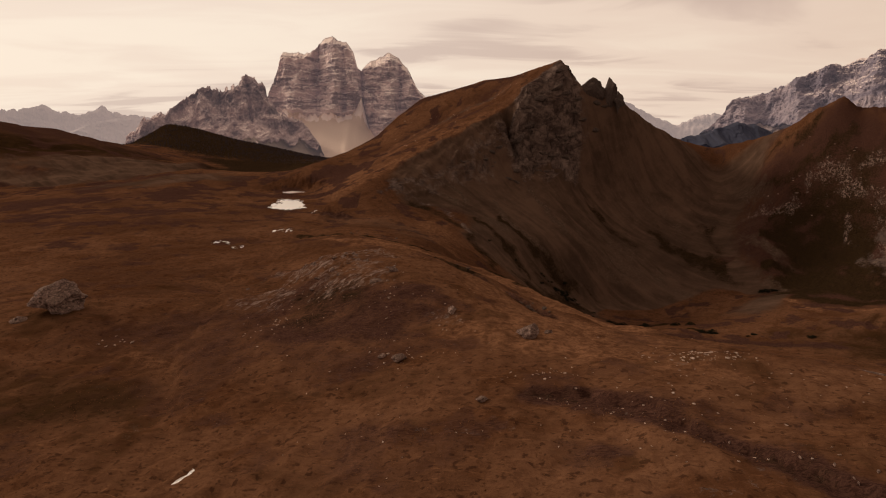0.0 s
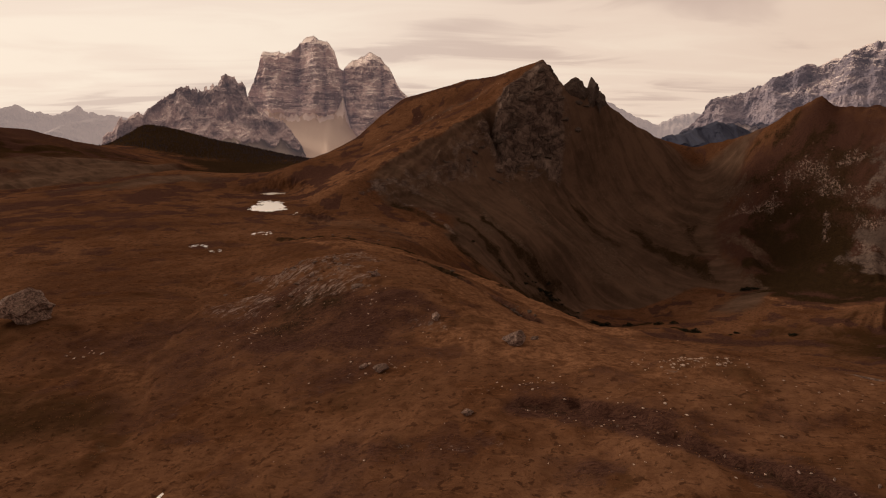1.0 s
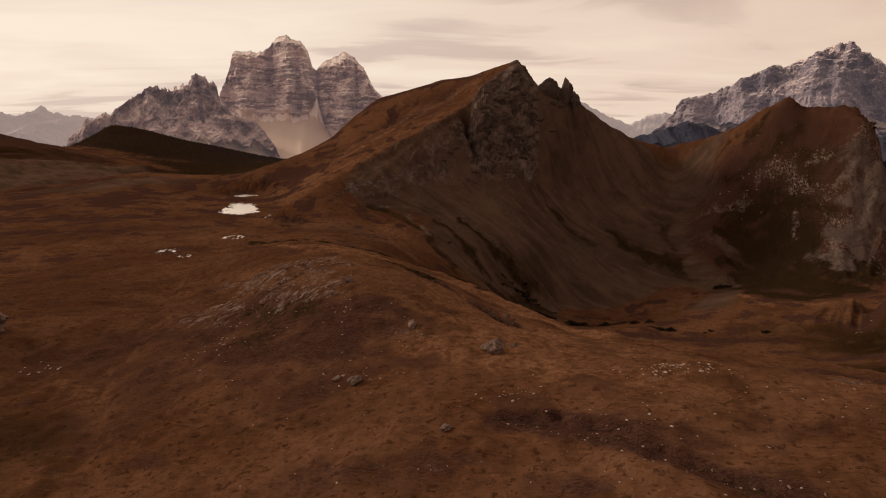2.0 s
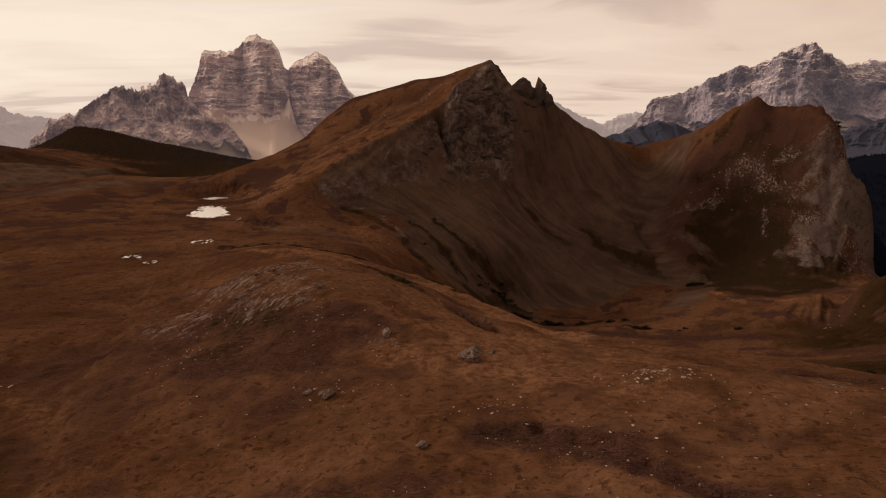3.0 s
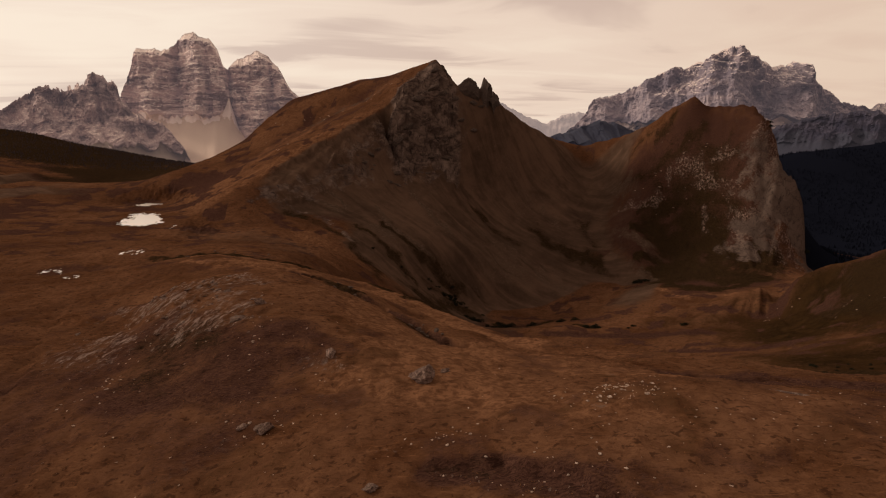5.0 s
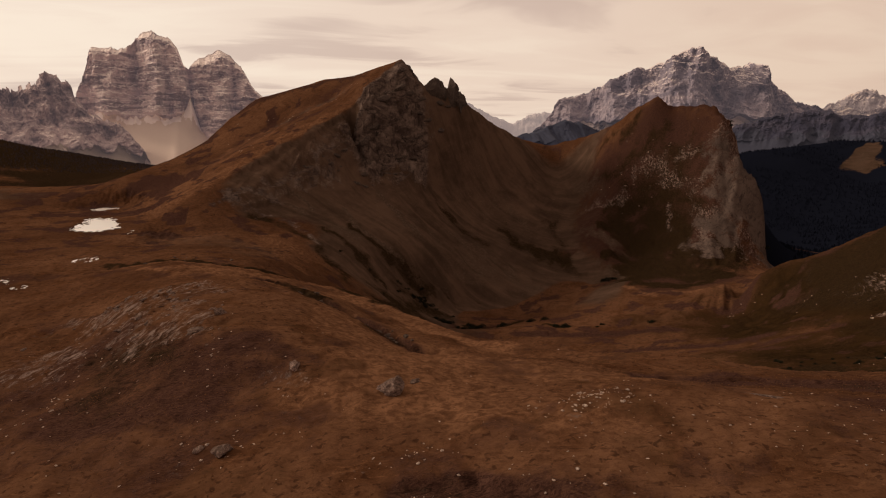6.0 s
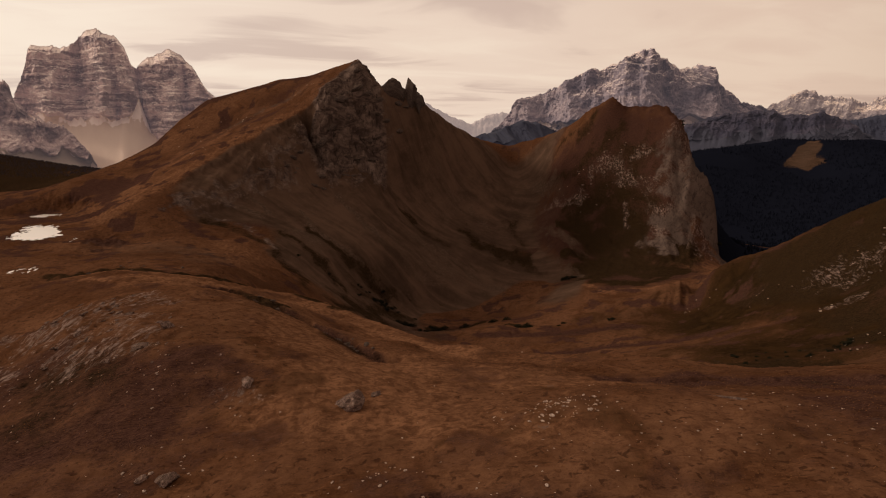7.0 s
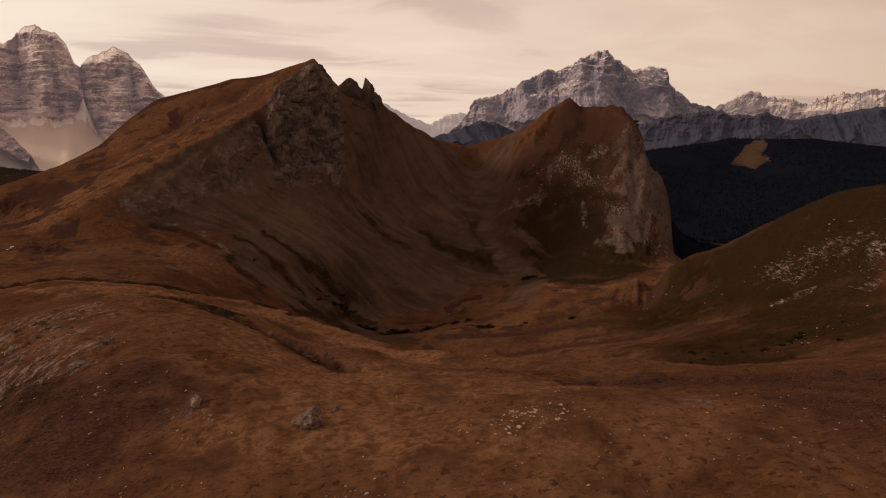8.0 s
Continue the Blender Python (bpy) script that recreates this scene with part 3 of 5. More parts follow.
def window(xs, ys, px, py, reach):
    """The part of the grid round some places."""
    i = np.searchsorted(xs, (min(px) - reach, max(px) + reach))
    j = np.searchsorted(ys, (min(py) - reach, max(py) + reach))
    return slice(*j), slice(*i)


def land(xs, ys):
    """Heights over a grid with the finer relief, and the slope and bareness."""
    x, y = np.meshgrid(xs, ys)
    z = base_height(x, y)
    gy, gx = np.gradient(z, ys, xs)
    slope = np.hypot(gx, gy)
    r = np.hypot(x, y)
    near = 1 - smooth(900, 1200, r)
    mid = 1 - smooth(1500, 2200, r)
    steep = smooth(0.55, 1.05, slope)
    # rolling and hummocky turf
    fade = 1 - smooth(500, 900, r)
    turf = 1.3 * rough(x / 48, y / 48, 3, 3) * mid + 0.50 * rough(x / 9.5, y / 9.5, 3, 7, 0.55) * near
    tracks = rough(x / 30 + 0.25 * z, y / 30, 3, 13)
    turf = turf + fade * (0.16 * np.sin(z * 2.6 + 9 * tracks) + 0.45 * rough(x / 4.2, y / 4.2, 2, 17, 0.6) * fade + 0.5 * rough(x / 16, y / 16, 3, 19, 0.6, True))
    # tilted rock ledges on the knoll and by the step
    knoll = np.clip(1.6 * region(x, y, -62, 285, 40, 60, 15) + 1.2 * region(x, y, -30, 238, 26, 22) + 1.2 * region(x, y, 2, 190, 14, 12) + 1.2 * region(x, y, 10, 345, 22, 40, 35), 0, 1)
    bed = (0.9 * x - 0.42 * y + 13 * rough(x / 22, y / 22, 4, 91, 0.6)) / 8.0
    turf = turf + knoll * (1.6 * (1 - bed % 1.0) ** 2 - 0.5) * smooth(-0.05, 0.3, rough(x / 15, y / 15, 3, 93))
    # gullies that run down into the bowl, leaning with the beds
    b = np.hypot(x - 330, y - 600)
    bowl = smooth(60, 140, b) * (1 - smooth(430, 520, b)) * smooth(0.25, 0.5, slope) * (y > 400) * (1 - 0.75 * smooth(740, 840, y) * (1 - smooth(330, 400, x)))
    swirl = 7.5 * np.arctan2(y - 560, x - 480) + 0.9 * rough(x / 150, y / 150, 3, 31)
    gully = rough(swirl, np.hypot(x - 480, y - 560) / 260, 4, 23, 0.48, True)
    # broken rock, bedded parallel to the grassy back of the ridge
    crag_zone = np.clip(1.7 * region(x + 9 * rough(x / 30, y / 30, 3, 25), y + 9 * rough(x / 30, y / 30, 3, 26), 152, 880, 82, 52, 32) + 1.3 * region(x, y, 600, 665, 62, 110), 0, 1)
    band = np.clip(1.5 * region(x, y, 20, 800, 150, 26, 40), 0, 1)
    crag = rough(x / 42, y / 42, 5, 21, 0.56, True)
    z = z + turf + bowl * -3.2 * gully
    along, across = 0.87 * (x - 100) - 0.49 * (y - 900), 0.49 * (x - 100) + 0.87 * (y - 900)
    plane = 0.30 * along + 0.45 * across
    q = (z - plane + 7 * rough(x / 50, y / 50, 3, 27) + 260) / 19.0
    step = np.floor(q) + smooth(0.30, 0.62, q % 1.0) - q
    joint = rough(along / 26, z / 60, 3, 28, 0.55, True)
    block = np.round(3 * rough(along / 17 + 0.2 * np.floor(q), across / 17, 2, 30)) / 3
    ledged = np.clip(crag_zone + 0.45 * band, 0, 1) * np.maximum(steep, 0.5 * band) * (1 - 0.8 * region(x, y, 178, 945, 60, 40) ** 0.5) * (1 - smooth(300, 420, x))
    z = z + ledged * (15.0 * step + 9.0 * joint + 5.0 * block + 3.5 * crag)
    for deep, wide, pts in CLEFTS:
        cut = window(xs, ys, [q_[0] for q_ in pts], [q_[1] for q_ in pts], 5 * wide)
        d, w = along_line(x[cut] + 1.5 * rough(x[cut] / 9, y[cut] / 9, 2, 33), y[cut], pts)
        z[cut] -= deep * np.exp(-(d / wide) ** 2) * smooth(0, 0.15, w) * (1 - smooth(0.8, 1, w))
    tower_cliff = crag_zone * smooth(300, 420, x)
    shelf = np.abs(((z + 16 * rough(x / 60, y / 60, 2, 27)) / 17.0) % 1.0 - 0.5) - 0.25
    z = z + tower_cliff * steep * (10.0 * crag + 4.0 * shelf + 5.0 * np.round(3 * rough(x / 20, y / 20 + z / 50, 3, 35, 0.6)) / 3)
    tower = np.clip(2.0 * region(x, y, 520, 735, 125, 165), 0, 1)
    z = z + 2.4 * (steep * (1 - crag_zone) * near * (1 - 0.8 * tower)) * crag
    fins = rough((0.8 * x + 0.6 * y) / 60, (0.6 * x - 0.8 * y) / 14 + z / 40, 3, 29, 0.55, True)
    z = z + tower * near * (1 - tower_cliff) * 2.2 * fins
    z = z + (1 - mid) * 16 * rough(x / 420, y / 420, 5, 40, 0.5)
    hills = smooth(980, 1150, r) * (x < -200) * (1 - smooth(1750, 2000, r))
    z = z + hills * (9 * rough(x / 150, y / 90, 4, 51, 0.5, True) - 1.0)
    # rocky step across the meadow
    for bank in BANKS + BROWS:
        cut = window(xs, ys, [q[0] for q in bank[2]], [q[1] for q in bank[2]], 14 * bank[1])
        z[cut] += bank_relief(x[cut], y[cut], *bank)
    for pond in PONDS:
        cut = window(xs, ys, [pond[0]], [pond[1]], 3.2 * max(pond[3], pond[4]))
        f = pond_field(x[cut], y[cut], pond)
        w = smooth(-2.0, -0.25, f)
        z[cut] = z[cut] * (1 - w) + w * (pond[2] + 0.25 - 0.9 * f)
    bare = np.maximum(steep * crag_zone * (1 - smooth(300, 420, x)) * (0.95 + 0.5 * crag), 0.48 * ledged * (1 + crag))
    return z, slope, bare, gully * bowl, crag


# edges where the grassy back of the ridge breaks off
BROWS = (
    (2.1, 5.0, ((-132, 362), (-122, 309), (-98, 236), (-96, 205), (-90, 179), (-80, 155), (-66, 132))),
    (4.0, 8.0, ((-70, 750), (-42, 784), (13, 830), (72, 867), (104, 889), (140, 911), (160, 920))),
    (4.0, 6.0, ((-60, 690), (-20, 735), (30, 785), (70, 820), (100, 842))),
)
# fissures in the crag and a hollow behind the meadow: depth, half width, line
CLEFTS = (
    (5.0, 7.0, ((-135, 470), (-105, 442), (-78, 437), (-54, 426), (-32, 422), (-9, 421), (10, 430), (24, 445))),
    (36, 6.0, ((94, 890), (98, 876), (103, 862), (108, 850), (114, 838))),
    (13, 4.0, ((118, 892), (128, 884), (140, 878), (158, 874))),
    (12, 4.0, ((176, 905), (172, 890), (163, 875), (158, 858))),
    (10, 4.0, ((206, 922), (203, 905), (196, 890))),
    (9, 4.0, ((140, 868), (134, 852), (128, 836))),
)
BANKS = (
    (2.2, 3.0, ((18, 132), (24, 128), (35, 126), (43, 117), (49, 108), (57, 99), (63, 91), (67, 83), (73, 70))),
    (4.0, 4.0, ((-34, 385), (0, 362), (16, 335), (32, 308), (42, 275), (53, 245), (60, 232))),
    (1.7, 6.0, ((108, 196), (122, 190), (140, 180), (160, 170), (185, 156), (215, 138))),
    (3.0, 4.0, ((120, 575), (150, 588), (180, 596), (215, 608), (250, 626))),
    (2.0, 5.0, ((255, 470), (300, 440), (340, 400), (380, 380))),
    (1.6, 6.0, ((210, 560), (260, 530), (310, 500), (370, 470))),
)


def along_line(x, y, pts):
    """Distance to a broken line, signed to its left, and how far along it (0 to 1)."""
    best = np.full(x.shape, 1e9)
    side, where = np.zeros(x.shape), np.zeros(x.shape)
    n = len(pts) - 1
    for k in range(n):
        (ax, ay), (bx, by) = pts[k], pts[k + 1]
        dx, dy = bx - ax, by - ay
        ll = dx * dx + dy * dy
        t = np.clip(((x - ax) * dx + (y - ay) * dy) / ll, 0, 1)
        qx, qy = x - ax - t * dx, y - ay - t * dy
        d = np.hypot(qx, qy)
        m = d < best
        best = np.where(m, d, best)
        side = np.where(m, np.sign(dx * qy - dy * qx), side)
        where = np.where(m, (k + t) / n, where)
    return best * side, where


def bank_relief(x, y, height, width, pts):
    """A worn step: the ground on the line's right lies lower close by, and evens out further off."""
    d, w = along_line(x, y, pts)
    d = d + 1.1 * width * rough(x / 18, y / 18, 4, 47, 0.6)
    ends = smooth(0, 0.12, w) * (1 - smooth(0.88, 1, w))
    drop = -smooth(-0.25 * width, 0.25 * width, -d) * np.exp(-np.clip(-d, 0, None) / (2.5 * width))
    return height * ends * drop * (np.abs(d) < 12 * width)


XS = spaced(-4850, 4850, -110, 175, 1.1, -420, 700)
YS = spaced(-4850, 4850, 85, 330, 1.1, -40, 1080)
HEIGHT, SLOPE, BARE, GULLY, CRAG = land(XS, YS)


def ground_z(x, y):
    i = int(np.clip(np.searchsorted(XS, x) - 1, 0, len(XS) - 2))
    j = int(np.clip(np.searchsorted(YS, y) - 1, 0, len(YS) - 2))
    u, v = (x - XS[i]) / (XS[i + 1] - XS[i]), (y - YS[j]) / (YS[j + 1] - YS[j])
    h = HEIGHT
    return float((h[j, i] * (1 - u) + h[j, i + 1] * u) * (1 - v) + (h[j + 1, i] * (1 - u) + h[j + 1, i + 1] * u) * v)


# ---- what covers the land ----
def make_covers():
    x, y = np.meshgrid(XS, YS)
    z, slope = HEIGHT, SLOPE
    r = np.hypot(x, y)
    near = 1 - smooth(1200, 1500, r)
    one = {k: np.zeros(x.shape) for k in ("rock", "scree", "pale", "cliff", "heath", "green", "forest", "scarp", "dry", "juniper")}
    one["rock"] = BARE * near
    bowl = region(x, y, 250, 780, 330, 240) ** 0.35
    one["scarp"] = np.minimum(1.5 * bowl * smooth(0.22, 0.45, slope) * near, 1.0) * (1 - np.clip(2.2 * region(x, y, 525, 735, 130, 170), 0, 1))
    brow, _ = along_line(x, y, ((-131, 500), (-131, 637), (-113, 691), (-89, 725)) + BROWS[1][2] + ((187, 931), (266, 935), (341, 961), (448, 1005), (520, 1000)))
    one["scarp"] *= smooth(-14, 2, -brow + 8 * rough(x / 40, y / 40, 3, 119))
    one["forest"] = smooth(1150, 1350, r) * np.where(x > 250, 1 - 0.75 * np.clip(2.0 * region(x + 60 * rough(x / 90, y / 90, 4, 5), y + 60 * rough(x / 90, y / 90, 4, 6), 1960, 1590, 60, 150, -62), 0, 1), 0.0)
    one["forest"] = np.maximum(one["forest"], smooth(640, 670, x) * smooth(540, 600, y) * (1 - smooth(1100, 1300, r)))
    mottle = rough(x / 60, y / 60, 4, 111, 0.6)
    one["heath"] = np.maximum(0.95 * smooth(-0.05, 0.3, mottle) * smooth(450, 700, r) * (x < -100), 0.55 * smooth(0.08, 0.4, rough(x / 30, y / 30, 4, 113, 0.6)) * near * (0.8 + 0.6 * smooth(350, 600, r)))
    one["green"] = 0.38 * smooth(0.0, 0.4, rough(x / 22, y / 22, 4, 117, 0.6)) * near * (1 - smooth(300, 500, r))
    # gully beds darkened in the colour, since the soft light hardly shades them
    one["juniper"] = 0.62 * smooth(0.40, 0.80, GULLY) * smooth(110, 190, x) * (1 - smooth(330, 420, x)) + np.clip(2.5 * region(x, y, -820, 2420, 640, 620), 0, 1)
    for cover_name, amount, cx, cy, rx, ry, turn, *upright in PATCHES:
        k = 0.8 * min(rx, ry)
        reach = 1.9 * max(rx, ry)
        i, j = np.searchsorted(XS, (cx - reach, cx + reach)), np.searchsorted(YS, (cy - reach, cy + reach))
        cut = (slice(*j), slice(*i))
        px, py = x[cut], y[cut]
        lift = 0.8 * z[cut] / (1.6 * k)
        wx = px + k * 1.3 * rough(px / (1.6 * k) + lift, py / (1.6 * k), 3, 71)
        wy = py + k * 1.3 * rough(px / (1.6 * k), py / (1.6 * k) + lift, 3, 83)
        f = region(wx, wy, cx, cy, 1.15 * rx, 1.15 * ry, turn) ** 0.6
        if upright:
            cz, rz = upright
            f = f * np.clip(1.3 - ((z[cut] + 0.6 * (wx - px) - cz) / rz) ** 2, 0, 1)
        one[cover_name][cut] = np.maximum(one[cover_name][cut], amount * f)
    for cover_name, amount, width, pts in STREAKS:
        cut = window(XS, YS, [q[0] for q in pts], [q[1] for q in pts], 4 * width)
        px, py = x[cut], y[cut]
        d, w = along_line(px + 1.4 * width * rough(px / (2.5 * width), py / (2.5 * width), 3, 141), py + 1.4 * width * rough(px / (2.5 * width), py / (2.5 * width), 3, 143), pts)
        f = np.exp(-(d / width) ** 2) * smooth(0, 0.12, w) * (1 - smooth(0.85, 1, w))
        one[cover_name][cut] = np.maximum(one[cover_name][cut], amount * f)
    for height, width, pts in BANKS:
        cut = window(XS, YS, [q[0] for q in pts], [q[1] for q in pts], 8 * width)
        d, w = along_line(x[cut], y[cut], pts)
        # heath on each bank's low face, its shade deepened in the colour
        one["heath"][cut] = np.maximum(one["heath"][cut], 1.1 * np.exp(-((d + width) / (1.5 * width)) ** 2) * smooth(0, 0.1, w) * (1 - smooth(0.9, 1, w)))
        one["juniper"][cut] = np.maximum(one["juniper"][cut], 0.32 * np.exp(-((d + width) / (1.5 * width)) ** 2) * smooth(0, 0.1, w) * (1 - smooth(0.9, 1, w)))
    return one


GREEN_PATCHES = (
    (0.6, -118, 148, 34, 26, 0), (0.5, -160, 215, 30, 14, 0), (0.6, 330, 330, 60, 40, 30),
    (0.75, -850, 1250, 330, 190, 20), (0.85, 462, 370, 120, 140, 0), (0.8, 330, 280, 100, 80, -20), (0.6, 400, 470, 90, 50, -20),
    (0.6, -980, 1450, 260, 170, 20),
)
HEATH_PATCHES = (
    (0.7, -50, 212, 26, 70, 12), (0.62, -8, 198, 13, 13, 0), (0.6, -20, 112, 12, 14, 0),
    (0.6, 30, 100, 10, 7, 0), (0.5, 105, 150, 26, 9, -35), (0.5, -30, 160, 16, 9, 20),
    # heath on the tower front, which also carries the shade of that side
    (0.95, 480, 668, 84, 105, 20), (0.7, 440, 600, 34, 60, 0), (0.95, 510, 745, 115, 150, 0),
    (0.8, 400, 800, 40, 70, 10), (0.8, 480, 690, 50, 40, 0), (0.6, 150, 640, 90, 24, -25),
    (0.5, -420, 640, 120, 60, 0), (0.6, -620, 1150, 260, 120, 10), (0.7, -1000, 1450, 260, 160, 30),
    (0.65, -560, 1050, 110, 50, 0), (0.6, -450, 1180, 90, 60, 0), (0.55, -330, 700, 70, 50, 0),
    (0.6, -85, 200, 30, 60, 10), (0.9, 1960, 1590, 90, 260, -62),
    (0.78, -22, 190, 26, 34, 0), (0.6, 150, 120, 50, 26, -20),
)
PALE_PATCHES = (
    (0.76, -68, 292, 36, 40, 10), (0.7, -40, 252, 22, 20, 0), (0.6, -29, 231, 7, 5, 0),
    (0.5, 1, 188, 8, 6, 0), (0.6, -80, 250, 16, 26, 0), (0.52, 450, 337, 24, 44, 30),
    (0.7, 445, 283, 18, 14, 0), (0.65, 406, 308, 10, 7, 0), (0.7, 398, 318, 8, 6, 0),
    (0.7, 403, 262, 9, 7, 0), (0.55, 471, 314, 8, 6, 0), (0.85, 604, 655, 40, 84, -6),
    (0.68, 524, 775, 30, 24, 0, 150, 13), (0.66, 540, 739, 26, 22, 0, 128, 12), (0.68, 488, 811, 24, 20, 0, 93, 8),
    (0.66, 528, 726, 9, 24, 0, 76, 16), (0.6, 546, 734, 22, 20, 0, 166, 14), (0.6, 556, 690, 26, 30, 0, 80, 24),
    (0.72, 556, 662, 30, 44, 0, 72, 40), (0.62, 566, 705, 26, 30, 0, 120, 26),
)
# dark growth, and shade in cracks, hollows and behind the brink as colour
JUNIPER_SHADE_PATCHES = (
    (0.62, 478, 350, 60, 70, 0), (0.55, 420, 300, 60, 40, 0),
    (1.0, -500, 1680, 230, 330, 0), (0.8, -400, 1300, 120, 150, 0),
    (0.44, 1960, 1590, 130, 300, -62),
    (0.8, 8, 345, 10, 30, 35), (0.95, 462, 665, 60, 70, 20, 30, 34), (0.9, 510, 640, 60, 60, 0, 34, 30),
    (0.8, 500, 712, 40, 50, 0, 62, 30), (0.72, 540, 730, 40, 60, 0, 105, 40), (0.85, 460, 365, 70, 60, 0),
    (0.75, 385, 285, 34, 26, 0), (0.8, 345, 250, 40, 14, -30), (0.7, 495, 335, 50, 50, 0),
    (0.6, 150, 640, 60, 14, -25), (0.9, 650, 690, 40, 70, 0), (0.6, 40, 262, 6, 26, 25),
    (0.7, 22, 310, 7, 24, 20), (0.8, 18, 440, 18, 12, -40), (0.5, -45, 215, 22, 34, 10),
    (0.8, 38, 414, 14, 10, -30), (0.8, 58, 400, 14, 9, -20), (0.8, 110, 590, 40, 14, -30),
    (0.85, 430, 300, 44, 30, 20), (0.85, 480, 308, 50, 40, 0), (0.9, 710, 712, 60, 70, 0),
    (0.62, 540, 745, 50, 60, 0, 140, 50),
)
# dry grass; ovals by the brink also hold its lit brightness as colour
DRY_LIT_PATCHES = (
    (0.72, 48, 240, 38, 50, 10), (0.6, 32, 178, 40, 34, 0), (0.6, 95, 190, 50, 26, -20),
    (0.5, 40, 405, 60, 42, -35), (0.4, 95, 255, 85, 44, -20), (0.5, -20, 370, 50, 20, 0),
    (0.5, -60, 960, 110, 40, 40), (0.5, -120, 800, 40, 110, -20), (0.45, 60, 148, 34, 22, 0),
    (0.5, -96, 195, 16, 60, 10), (0.6, -37, 378, 36, 14, -20), (0.62, 10, 350, 26, 24, 0),
    (0.62, 48, 362, 24, 16, -15), (0.55, 85, 345, 30, 18, -20),
)
SCARP_PATCHES = (
    # first oval: ground behind the brink, its shade put into the colour
    (0.6, 100, 590, 110, 110, -30), (0.45, -60, 560, 90, 50, -50), (0.85, -650, 1090, 270, 120, 15),
    (0.75, -480, 960, 150, 40, 30), (0.7, -380, 790, 120, 36, 35), (0.95, 1960, 1590, 90, 260, -62),
    (0.5, 350, 820, 110, 110, 0),
)
SCREE_PATCHES = (
    (0.5, 1960, 1590, 50, 150, -62), (0.55, 470, 860, 10, 50, 10), (0.62, 442, 761, 9, 52, 14),
    (0.6, 414, 690, 8, 40, 8), (0.3, 245, 735, 110, 36, -18), (0.7, 12, 732, 24, 7, -40),
    (0.6, 70, 690, 14, 30, 30), (0.4, 300, 880, 60, 40, 0),
)
CLIFF_PATCHES = (
    (1.0, 608, 655, 26, 70, -6), (0.72, 580, 700, 20, 26, 0, 165, 40), (0.85, 572, 668, 28, 30, 0, 110, 40), (0.8, 548, 655, 30, 26, 0, 70, 26), (0.7, 528, 640, 24, 24, 0, 56, 16),
)
